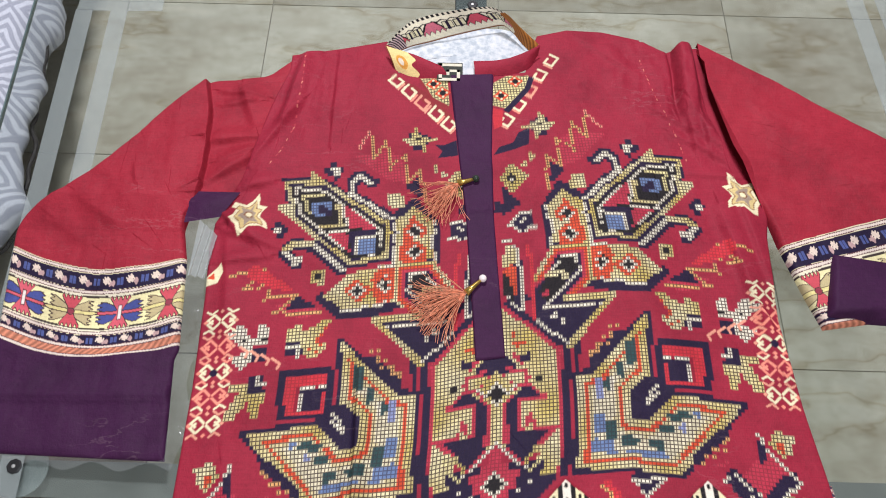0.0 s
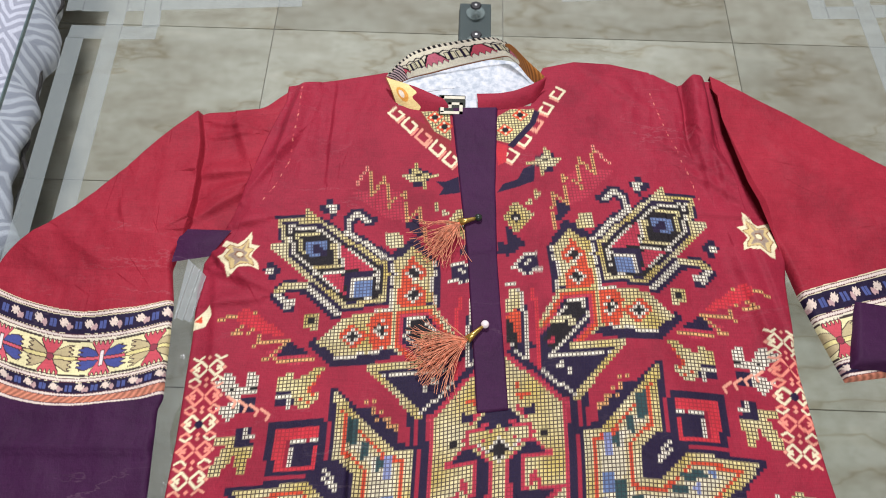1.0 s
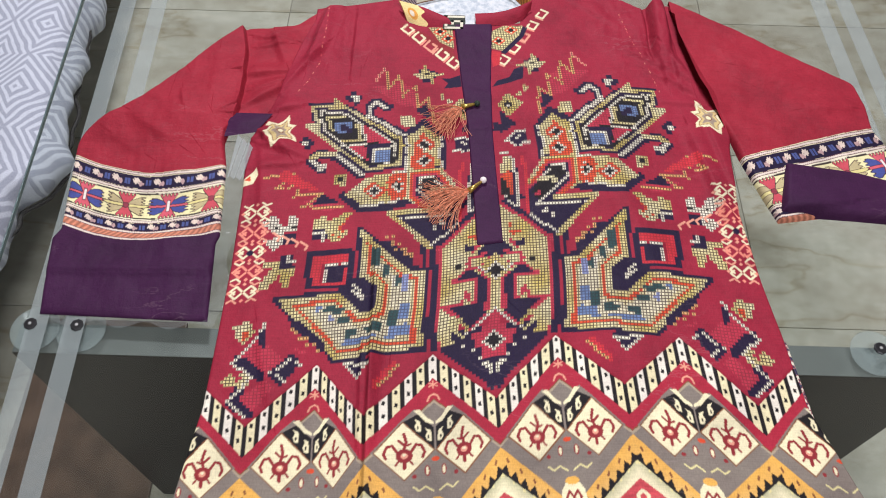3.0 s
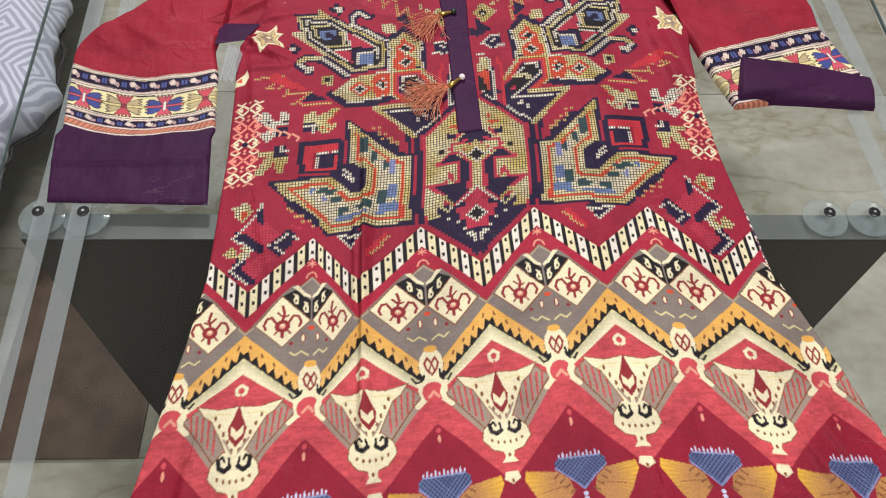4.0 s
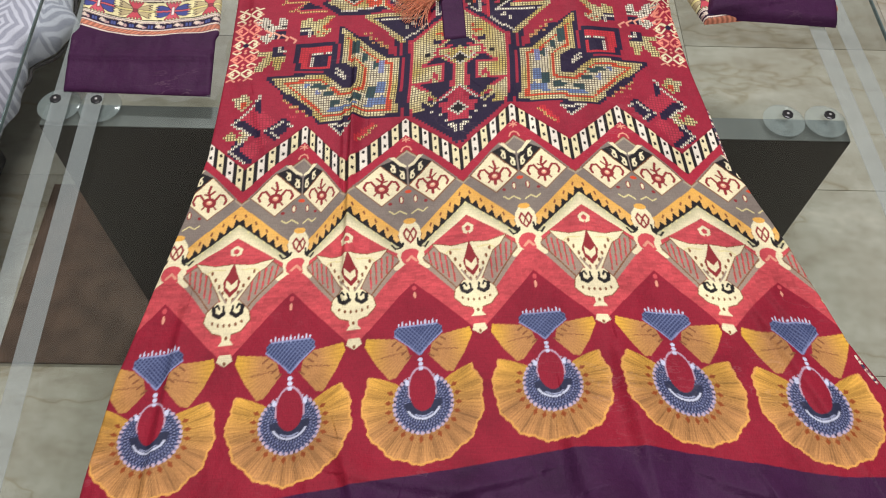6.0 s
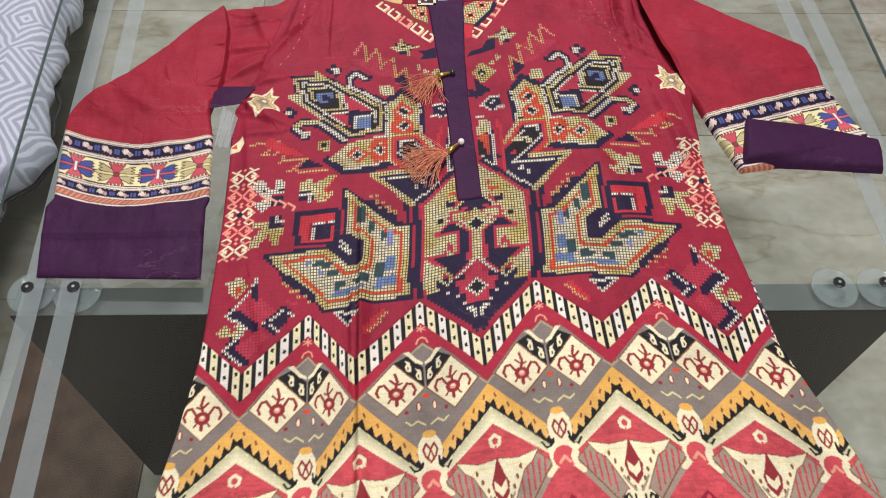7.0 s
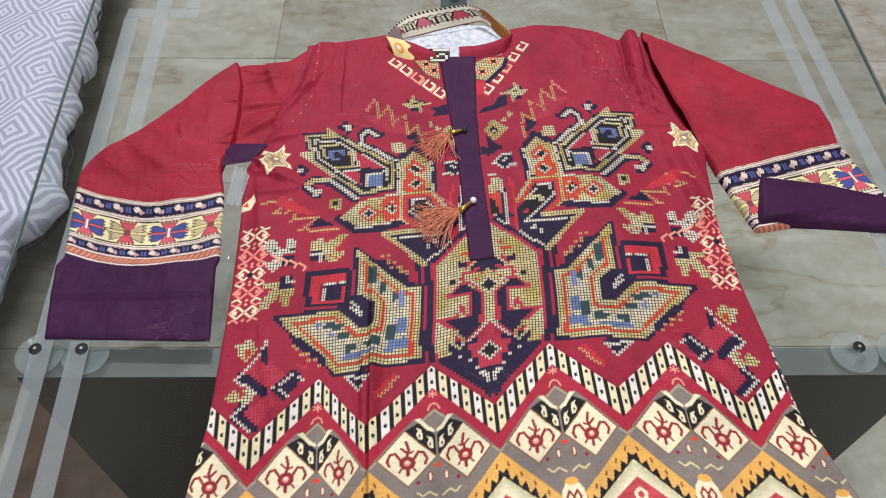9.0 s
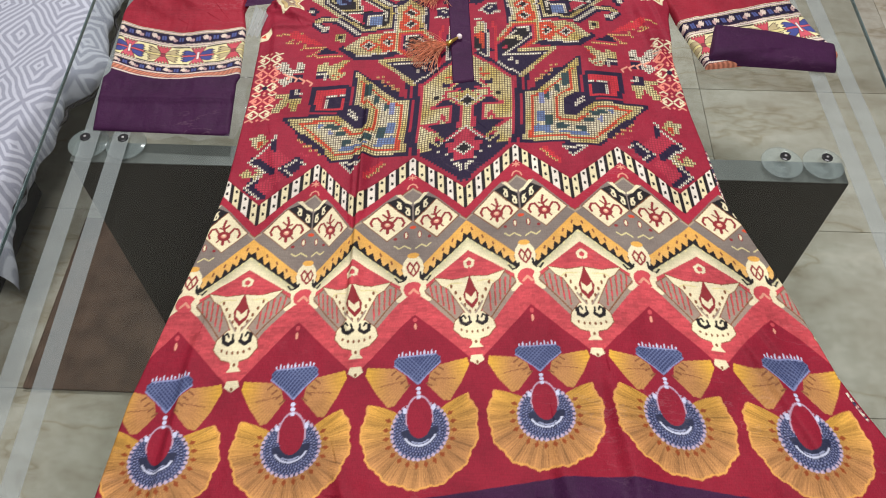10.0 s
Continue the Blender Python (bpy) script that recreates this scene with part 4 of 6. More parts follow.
for k in range(-3, 4):
    c = AX + T * k
    # ornament below each gold chevron: hooked arms, striped wings and a cream head
    stroke("white", 3.4, [(0, -184), (-5, -188), (-4, -194), (0, -196), (4, -194), (5, -188), (0, -184)], c)
    stroke("rose", 2, [(0, -196), (0, -206)], c)
    for s in (1, -1):
        shape("stone", [(s * 24, -213), (s * 38, -205), (s * 55, -220), (s * 53, -231), (s * 21, -270), (s * 10, -258), (s * 16, -236)], c)
        for a in range(5):
            stroke("rose", 2.0, [(s * (47 - a * 6.2), -213 - a * 2.0), (s * (44.5 - a * 6.0), -231 - a * 6.2)], c)
            stroke("brown", 0.6, [(s * (45.8 - a * 6.2), -213 - a * 2.0), (s * (44.5 - a * 6.0), -231 - a * 6.2)], c)
        stroke("brown", 1.0, [(s * 26, -211), (s * 38, -206), (s * 53, -219)], c)
        stroke("brown", 1.4, [(s * 53, -221), (s * 20, -264)], c)
        shape("white", [(0, -208), (s * 20, -210), (s * 42, -204), (s * 34, -216), (s * 26, -222), (s * 17, -240), (s * 8, -258), (0, -264)], c)
        stroke("brown", 1.0, [(0, -208), (s * 20, -210), (s * 42, -204), (s * 34, -216), (s * 26, -222), (s * 17, -240), (s * 8, -258)], c)
        for a in range(5):
            spot("brown", s * (22 - a * 4.6), -219 - a * 9, 1.5, 2.8, c)
        stroke("olive", 1.6, [(s * 9, -216), (s * 22, -215), (s * 27, -219)], c)
        shape("white", [(0, -257), (s * 12, -256), (s * 22, -266), (s * 24, -276), (s * 15, -286), (0, -290)], c)
        stroke("brown", 1.0, [(s * 12, -256), (s * 22, -266), (s * 24, -276), (s * 15, -286), (s * 5, -289)], c)
        stroke("black", 4.2, [(s * 4, -268), (s * 9, -271), (s * 14, -268), (s * 15, -262)], c)
        stroke("black", 2.2, [(s * 15, -262), (s * 11, -259), (s * 9, -263)], c)
        stroke("black", 2.4, [(s * 4, -268), (s * 5, -261)], c)
        stroke("stone", 2.0, [(s * 3, -257), (s * 8, -250), (s * 12, -243)], c)
        for a in range(3):
            spot("brown", s * (3 + 6 * a), -280 + a * a * 0.8, 1.3, 1.8, c)
        # hooks that curl from one chevron to the next
        stroke("white", 5.5, [(s * 53, -207), (s * 57, -217), (s * 55, -226), (s * 49, -232)], c)
        stroke("black", 2.4, [(s * 46, -190), (s * 52, -199), (s * 57, -198), (s * 58, -192)], c)
    shape("wine", [(0, -206), (5, -222), (9, -232), (7, -243), (0, -252), (-7, -243), (-9, -232), (-5, -222)], c)
    shape("white", [(0, -236), (6, -229), (6, -238), (0, -245), (-6, -238), (-6, -229)], c)
    shape("white", "-5,-288 5,-288 4,-294 8,-299 -8,-299 -4,-294", c)
    spot("brown", 0, -292, 1.6, 2, c)
    c2 = AX + T * (k + 0.5)
    spot("white", 0, -186, 12.5, 19, c2)
    spot("gold", 0, -168, 7, 4, c2)
    stroke("wine", 2.2, [(0, -184), (-4, -178), (-7, -184), (-5, -191), (0, -197), (5, -191), (7, -184), (4, -178), (0, -184)], c2)
    stroke("wine", 1.8, [(-3, -193), (0, -184), (3, -193)], c2)
    for s in (1, -1):
        stroke("black", 2.2, [(s * 20, -199), (s * 16, -205), (s * 9, -203), (s * 8, -197)], c2)
    spot("white", 0, -214, 15, 15, c2)
    spot("rose", 0, -217, 11.5, 12.5, c2)
    stroke("peach", 3, [(-5, -222), (0, -216), (5, -222)], c2)
art[fj < wave(-317, -252)] = (*INK["deep"], 0)
for k in range(-3, 4):
    c, c2 = AX + T * k, AX + T * (k + 0.5)
    shape("white", "-6,-308 6,-308 8,-314 0,-319 -8,-314", c)
    spot("brown", 0, -316, 1.5, 2, c)
    for a in (-7, 0, 7):
        spot("rose", a, -255 - (7 - abs(a)) * 0.6, 2.4, 3, c2)
    spot("peach", 0, -268, 1.6, 4, c2)

# tassel pendants: fan of threads, beaded crescent and a woven wedge
for k in range(-3, 3):
    c, cy = AX + T * (k + 0.5) + 1, -379
    w = win_mm([(c - 70, -455), (c + 70, -290)], 2)
    X2, Y2 = fi[w] - c, fj[w] - cy
    r, th = np.hypot(X2, Y2 * 1.0), np.degrees(np.arctan2(Y2, X2))
    sub = art[w]
    fan_r = 61 + 1.2 * np.sin(th * 0.23 + k) + 0.5 * np.sin(th * 0.71)
    opening = (np.abs(th - 90) < 53 + (r - 40) * 0.30)
    fan = (r < fan_r) & ~opening
    lobe = np.sin(th * 0.34 + 1.3 * np.sin(th * 0.11 + k)) * np.clip((r - 30) / 25, 0, 1)
    ray = 0.86 + 0.13 * lobe + 0.14 * np.sin(th * 2.3 + 2.2 * np.sin(th * 0.37) + r * 0.02) + 0.11 * np.sin(th * 4.7 + np.sin(r * 0.2)) + 0.10 * np.clip((r - 44) / 14, 0, 1)
    ray = ray * np.where(np.sin(th * 0.34 + 1.3 * np.sin(th * 0.11 + k)) < -0.95, 0.82, 1.0)
    tipness = np.where(X2 > 0, np.clip((np.where(X2 > 0, th, 0) + 25) / 75, 0, 1), np.clip((25 + (180 - th) * (th > 0) - (180 + th) * (th <= 0)) / 75, 0, 1))
    tint = np.array(INK["amber"])[None, None, :] * (1 - tipness[..., None] * 0.85) + np.array(INK["ochre"])[None, None, :] * tipness[..., None] * 0.85
    pleat = 1.0 - 0.34 * (np.sin(th * 0.9 + 1.7 * np.sin(th * 0.21 + 2 * k)) > 0.93) * np.clip((r - 34) / 12, 0, 1) * np.clip((60 - r) / 8, 0, 1)
    ray = ray * pleat * (0.80 + 0.26 * np.clip((r - 26) / 34, 0, 1))
    sub[fan, :3] = (tint * ray[..., None])[fan]
    sub[fan & (r > fan_r - 2.2), :3] = (0.66, 0.33, 0.08)
    oval = (X2 / 30.0) ** 2 + ((Y2 + 1) / 30.0) ** 2
    ring = (oval < 1) & (Y2 < 24)
    spoke = np.sin(np.radians(th) * 46) * np.sin(np.sqrt(oval) * 34)
    sub[ring, :3] = np.array((0.030, 0.036, 0.085)) * (1.0 + 0.5 * np.sin(np.radians(th) * 46))[ring][:, None]
    sub[ring & (spoke > 0.35), :3] = (0.17, 0.20, 0.33)
    sub[ring & (spoke > 0.80), :3] = (0.28, 0.29, 0.42)
    beads = (np.abs(np.sqrt(oval) - 0.97) < 0.055) & (np.abs(((th + 360) % 10) - 5) < 2.9) & (Y2 < 26)
    sub[beads, :3] = (0.46, 0.36, 0.45)
    knots = (np.abs(np.sqrt(oval) - 1.17) / 0.13 + np.abs(((th + 360) % 15) - 7.5) / 4.0 < 1) & (Y2 < 16)
    sub[knots, :3] = (0.24, 0.055, 0.012)
    arc = np.sqrt((X2 / 19.0) ** 2 + ((Y2 - 1) / 18.5) ** 2)
    cres = (arc < 1) & (Y2 < 2)
    sub[cres, :3] = (0.022, 0.026, 0.055)
    sub[cres & (np.abs(arc - 0.90) < 0.055) & (Y2 < -6), :3] = (0.50, 0.53, 0.64)
    sub[cres & (np.abs(arc - 0.76) < 0.035) & (Y2 < -10), :3] = (0.30, 0.33, 0.46)
    hole = (X2 / 13.2) ** 2 + ((Y2 - 12.5) / 20.5) ** 2
    sub[hole < 1, :3] = INK["deep"]
    sub[(hole >= 1) & (hole < 1.22) & (Y2 > 6), :3] = (0.45, 0.30, 0.38)
    art[w] = sub
    for s in (1, -1):
        wing = [(s * x + c, y) for x, y in numbers("13,-322 24,-314 54,-310 56,-318 46,-336 33,-353 26,-352 10,-334")]
        w = win_mm(wing, 1)
        m = inside(fi[w], fj[w], wing)
        X2, Y2 = (fi[w] - c) * s - 8, fj[w] + 324
        th, r = np.degrees(np.arctan2(Y2, X2)), np.hypot(X2, Y2)
        shade = 0.90 + 0.09 * np.sin(th * 1.1 + k) + 0.07 * np.sin(th * 2.9 + r * 0.05) - 0.15 * np.clip((16 - r) / 16, 0, 1)
        tip = np.clip((r - 22) / 26, 0, 1)[..., None] * np.clip((th + 45) / 50, 0.2, 1)[..., None]
        col = (np.array(INK["amber"]) * (1 - tip) + np.array(INK["ochre"]) * tip) * shade[..., None]
        art[w][m] = np.concatenate([col, np.zeros(col.shape[:2] + (1,))], -1)[m]
        stroke("brown", 0.8, [(s * 18, -328), (s * 40, -331)], c)
        for a in range(4):
            stroke("brown", 1.7, [(s * (9 + a * 4.6), -332 + a * 5.2), (s * (14 + a * 4.6), -335 + a * 5.0)], c)
    wedge = [(c + x, y) for x, y in numbers("-20,-301 20,-301 25,-305 25,-311 12,-321 2,-332 -2,-332 -12,-321 -25,-311 -25,-305")]
    w = win_mm(wedge, 1)
    m = inside(fi[w], fj[w], wedge)
    art[w][m] = (0.030, 0.040, 0.105, 0)
    mesh_ = ((fi[w] - c + fj[w]) % 4.4 < 1.2) | ((fi[w] - c - fj[w]) % 4.4 < 1.2)
    art[w][m & mesh_] = (0.12, 0.15, 0.27, 0)
    for a in range(-5, 6):
        spot("pale", a * 4.0, -299.5, 0.9, 1.6 if a % 2 else 3.6, c)
    stroke("steelb", 1.4, "-25,-311 -12,-321 0,-332 12,-321 25,-311", c)
    stroke("steelb", 1.2, "-20,-302 20,-302", c)
    for a in range(3):
        spot("pale", 0, -337 - a * 4.5, 2.4, 2.0, c)
    for s in (1, -1):
        spot("pale", s * 15, -358, 2.2, 3, c)

art[fj < -449] = (*INK["purple"], 0)

# the stitched yoke goes over the plain ground above the chevrons
big = np.repeat(np.repeat(stitch, 5, 0), 5, 1)
put_ = (big[..., 3] > 0) & (fj > z_stripe)
art[put_] = big[put_]

# star flowers by the armholes, key border round the neck
for s, dx, dy in ((1, 286, 310), (-1, -266, 311)):
    st = lambda pts, k=1.0: [(dx + s * x * k, dy + y * k) for x, y in numbers(pts)]
    star = "-10,31 -3,22 4,16 16,21 20,15 14,10 17,1 21,-4 14,-12 11,-24 6,-23 -2,-15 -12,-13 -20,-17 -18,-8 -11,0 -13,6 -19,13 -10,16 -11,24"
    shape("white", st(star))
    shape("khaki", st(star, 0.74))
    stroke("brown", 0.9, st(star, 0.72))
    shape("stone", st("-6,20 -1,9 9,12 6,4 11,-3 5,-6 4,-15 -1,-7 -10,-8 -5,-1 -7,5 -3,8"))
    shape("brown", st("-3,5 3,6 5,0 1,-4 -4,-2"))
    spot("white", dx, dy + 1, 3.4, 3.4)
def key_run(text, count, side):
    """Greek-key hooks along a line."""
    pts = numbers(text)
    run = [0.0]
    for (x0, y0), (x1, y1) in zip(pts, pts[1:]):
        run.append(run[-1] + math.hypot(x1 - x0, y1 - y0))
    for k in range(count):
        d = run[-1] * (k + 0.5) / count
        x, y = float(np.interp(d, run, [q[0] for q in pts])), float(np.interp(d, run, [q[1] for q in pts]))
        x2, y2 = float(np.interp(d + 2, run, [q[0] for q in pts])), float(np.interp(d + 2, run, [q[1] for q in pts]))
        n = math.hypot(x2 - x, y2 - y) or 1
        u, v = ((x2 - x) / n, (y2 - y) / n), (-side * (y2 - y) / n, side * (x2 - x) / n)
        at = lambda i, j: (x + i * u[0] + j * v[0], y + i * u[1] + j * v[1])
        stroke("peach" if k % 3 == 2 else "white", 3.0, [at(-8, 7), at(-8, -5), at(6, -5), at(6, 6), at(-1.0, 6)])
        stroke("coral" if k % 2 else "peach", 2.6, [at(9, -6), at(9, 4)])


shape("wine", [(-104, 494), (-66, 452), (-30, 415), (-30, 426), (-60, 462)])
key_run("-100,486 -74,457 -50,432 -28,405", 5, 1)
for q in ([(21, 373), (38, 378), (46, 391), (60, 397), (56, 374), (37, 368), (13, 362)], [(-54, 390), (-43, 387), (-28, 391), (-28, 369), (-52, 371), (-46, 379)]):
    shape("navy", q)
key_run("108,505 85,474 63,443 26,398", 5, -1)
shape("olive", [(-63, 480), (-30, 479), (-32, 438), (-50, 452)])
shape("wine", [(-66, 480), (-63, 480), (-50, 452), (-32, 438), (-32, 432), (-54, 448)])
shape("olive", [(18, 462), (42, 476), (70, 474), (66, 456), (36, 426), (18, 434)])
shape("navy", [(70, 474), (76, 470), (68, 452), (38, 420), (32, 424), (62, 456)])
shape("red2", [(18, 430), (32, 424), (28, 402), (18, 398)])
for x, y in ((-48, 470), (-38, 456), (52, 467), (32, 446)):
    shape("rust", [(x - 10, y), (x, y + 9), (x + 10, y), (x, y - 9)])
    shape("black", [(x - 5, y), (x, y + 5), (x + 5, y), (x, y - 5)])
    for i, j in ((-5, 0), (5, 0), (0, 5), (0, -5)):
        spot("white", x + i, y + j, 1.5, 1.5)
art[(fi > -70) & (fi < 80) & (fj > 425) & (fj < 482) & (np.abs(art[..., 1] - INK["olive"][1]) < 0.01), 3] = 1
shape("white", [(-306, 240), (-290, 256), (-287, 246), (-292, 234), (-306, 230)])
shape("rust", [(-304, 240), (-297, 246), (-295, 238)])


# coral and cream lattice beside the side seams
for s_ in (1, -1):
    lat = lambda pts: [(s_ * x, y) for x, y in numbers(pts)]
    for y0, col, small in ((188, "white", "white"), (160, "coral", "peach"), (134, "white", "coral"), (108, "coral", "white"), (80, "white", "peach")):
        for u_, v_ in ((1, 1), (1, -1), (-1, 1), (-1, -1)):
            hook = [(s_ * (-281 + u_ * i), y0 + v_ * j) for i, j in ((1.5, 1.5), (8, 8), (14, 2.5), (9.5, -1.5))]
            stroke(col, 2.5, hook)
            stroke(small, 2.2, [(s_ * (-281 + u_ * 6), y0 + v_ * 13), (s_ * (-281 + u_ * 11), y0 + v_ * 9), (s_ * (-281 + u_ * 16), y0 + v_ * 12)])
        for i, j in ((0, 11), (0, -11), (16, 0), (-16, 0)):
            shape("peach" if (i + j) > 0 else "coral", [(s_ * (-281 + i) + 2.4, y0 + j), (s_ * (-281 + i), y0 + j + 2.4), (s_ * (-281 + i) - 2.4, y0 + j), (s_ * (-281 + i), y0 + j - 2.4)])
    spot("navy", s_ * -282, 133, 4, 4)
    for k in range(4):
        stroke("peach", 2.8, lat(f"{-258 + k * 11},{158 - k * 5} {-250 + k * 11},{152 - k * 5} {-252 + k * 11},{147 - k * 5}"))


# pale stitching along the armhole seams
for run in ("210,500 214,470 222,420 232,372 236,345", "-200,535 -206,480 -216,425 -232,395 -250,372"):
    pts = numbers(run)
    for (x0, y0), (x1, y1) in zip(pts, pts[1:]):
        n = int(math.hypot(x1 - x0, y1 - y0) / 5)
        for k in range(n):
            if (k * 7) % 5 < 3:
                stroke("rose" if k % 3 else "coral", 0.75, [(x0 + (x1 - x0) * k / n, y0 + (y1 - y0) * k / n), (x0 + (x1 - x0) * (k + 0.5) / n, y0 + (y1 - y0) * (k + 0.5) / n)])


def sample(p, q):
    """Print at places of the cloth, smoothed over its grain."""
    a = art
    x, y = (p - P0) / PX - 0.5, (q - Q0) / PX - 0.5
    i, j = np.clip(x.astype(int), 0, NI - 2), np.clip(y.astype(int), 0, NJ - 2)
    fx, fy = np.clip(x - i, 0, 1)[..., None], np.clip(y - j, 0, 1)[..., None]
    return (a[j, i] * (1 - fx) + a[j, i + 1] * fx) * (1 - fy) + (a[j + 1, i] * (1 - fx) + a[j + 1, i + 1] * fx) * fy


# ---------- the tunic: its shape ----------
def to_print(x, y):
    """From a place on the table to a place in the print: the cloth lies a little askew."""
    ax = np.interp(y, [-0.55, -0.311, 0, 0.08, 0.26, 0.5], [0.059, 0.037, 0.017, 0.0185, 0.0155, -0.012])
    p = x - ax
    pull = np.interp(p, [-0.335, -0.203, -0.071, 0.06, 0.2, 0.325], [0.020, 0.018, 0.011, 0.0, 0.007, 0.018]) * np.clip((-0.28 - y) / 0.12, 0, 1)
    # the skirt is gathered into a long fold left of the middle
    skirt = np.interp(y, [-0.29, -0.22, -0.04, 0.03], [0, 0.85, 1, 0])
    y = y + skirt * np.interp(p, [-0.33, -0.26, -0.13, -0.06, 0, 0.065, 0.13, 0.2, 0.26, 0.33], [0.005, 0.006, 0.006, 0.004, -0.003, -0.005, -0.007, -0.003, 0.004, 0.005])
    p = p + skirt * np.interp(p, [-0.33, -0.26, -0.19, -0.145, -0.07, 0, 0.13, 0.26, 0.33], [-0.005, -0.004, -0.007, 0.009, 0.003, 0.004, 0.001, -0.002, -0.003])
    sag = 0.010 * np.clip(-p / 0.06, 0, 1) * np.interp(y, [-0.12, 0, 0.3, 0.40, 0.46], [0, 0.6, 1, 1, 0])
    return p, y + pull + sag - np.interp(p, [-0.35, 0, 0.13, 0.2, 0.27, 0.33], [-0.040, 0, 0.014, 0.011, 0.006, 0.002])


def fbm(x, y, scale, seed, octaves=3):
    """Smooth rolling noise from a few rotated sines."""
    rng = np.random.RandomState(seed)
    out = np.zeros_like(x)
    for o in range(octaves):
        for _ in range(4):
            a, ph = rng.uniform(0, 2 * math.pi, 2)
            f = scale * (1.8 ** o) * rng.uniform(0.7, 1.3)
            out += np.sin((x * math.cos(a) + y * math.sin(a)) * f + ph) / (1.9 ** o)
    return out / 6


def ridge(x, y, x0, y0, x1, y1, wide, high, sharp=1.0):
    """A fold of the cloth along a segment."""
    dx, dy = x1 - x0, y1 - y0
    k = np.clip(((x - x0) * dx + (y - y0) * dy) / (dx * dx + dy * dy), 0, 1)
    side = (x - x0) * dy - (y - y0) * dx
    d = np.hypot(x - x0 - k * dx, y - y0 - k * dy) / (wide * np.where(side > 0, 0.8, 2.4))
    return high * np.exp(-(d ** 2) ** sharp) * (0.35 + 0.65 * np.sin(math.pi * np.clip(k, 0.02, 0.98)) ** 0.5)


# folds of the cloth: start, end, width, height
SHOULDER_FOLDS = (
    (0.125, 0.545, 0.2, 0.48, 0.006, 0.0025), (0.205, 0.535, 0.228, 0.44, 0.01, 0.004), (-0.125, 0.52, -0.15, 0.42, 0.01, 0.003), (-0.172, 0.515, -0.172, 0.37, 0.004, 0.004),
    (-0.158, 0.515, -0.16, 0.4, 0.01, 0.003), (-0.212, 0.507, -0.228, 0.4, 0.01, 0.013), (-0.236, 0.49, -0.262, 0.36, 0.006, 0.007), (-0.19, 0.49, -0.205, 0.4, 0.006, 0.004),
    (0.252, 0.44, 0.285, 0.375, 0.012, 0.007), (0.2, 0.44, 0.29, 0.372, 0.006, 0.005), (0.246, 0.43, 0.252, 0.37, 0.005, 0.005),
)
CHEST_FOLDS = (
    (0.262, 0.42, 0.268, 0.37, 0.004, 0.004), (-0.228, 0.4, -0.25, 0.335, 0.012, 0.007), (0.225, 0.4, 0.3, 0.35, 0.005, 0.004), (0.235, 0.345, 0.31, 0.34, 0.005, 0.004),
    (-0.262, 0.34, -0.21, 0.428, 0.006, 0.007), (0.29, 0.33, 0.31, 0.2, 0.006, 0.005), (-0.268, 0.308, -0.232, 0.318, 0.005, 0.006), (0.268, 0.3, 0.302, 0.12, 0.009, 0.009),
    (-0.27, 0.285, -0.24, 0.24, 0.007, 0.006), (0.152, 0.28, 0.215, 0.05, 0.012, 0.003), (-0.278, 0.255, -0.215, 0.235, 0.006, 0.006),
)
WAIST_FOLDS = (
    (-0.272, 0.25, -0.255, 0.12, 0.008, 0.004), (-0.284, 0.278, -0.262, 0.252, 0.004, 0.006), (-0.286, 0.262, -0.255, 0.268, 0.004, 0.005), (-0.275, 0.215, -0.225, 0.225, 0.005, 0.005), (0.3, 0.155, 0.285, 0.185, 0.004, 0.004), (-0.118, 0.1, -0.108, -0.28, 0.004, 0.009),
    (0.13, 0.1, 0.19, 0.06, 0.006, 0.003), (0.05, 0.02, 0.12, -0.06, 0.012, 0.003), (-0.126, 0.0, -0.12, -0.13, 0.004, 0.004), (-0.24, 0.0, -0.21, -0.1, 0.008, 0.003),
    (-0.095, -0.05, -0.1, -0.25, 0.01, 0.004), (0.345, -0.25, 0.385, -0.34, 0.006, 0.004), (0.33, -0.28, 0.405, -0.46, 0.007, 0.006),
)
HEM_FOLDS = (
    (-0.27, -0.3, -0.275, -0.55, 0.008, 0.006), (0.18, -0.33, 0.205, -0.52, 0.012, 0.008), (0.12, -0.4, 0.135, -0.5, 0.012, 0.007), (-0.1, -0.44, -0.06, -0.56, 0.009, 0.006),
    (0.3, -0.46, 0.32, -0.52, 0.006, 0.004), (-0.09, -0.47, 0.06, -0.49, 0.008, 0.005), (0.26, -0.47, 0.34, -0.5, 0.007, 0.005), (0.0, -0.49, 0.09, -0.465, 0.006, 0.005),
    (-0.045, -0.5, -0.065, -0.56, 0.006, 0.005), (-0.12, -0.515, 0.03, -0.505, 0.007, 0.005), (0.02, -0.52, 0.12, -0.49, 0.008, 0.006),
)


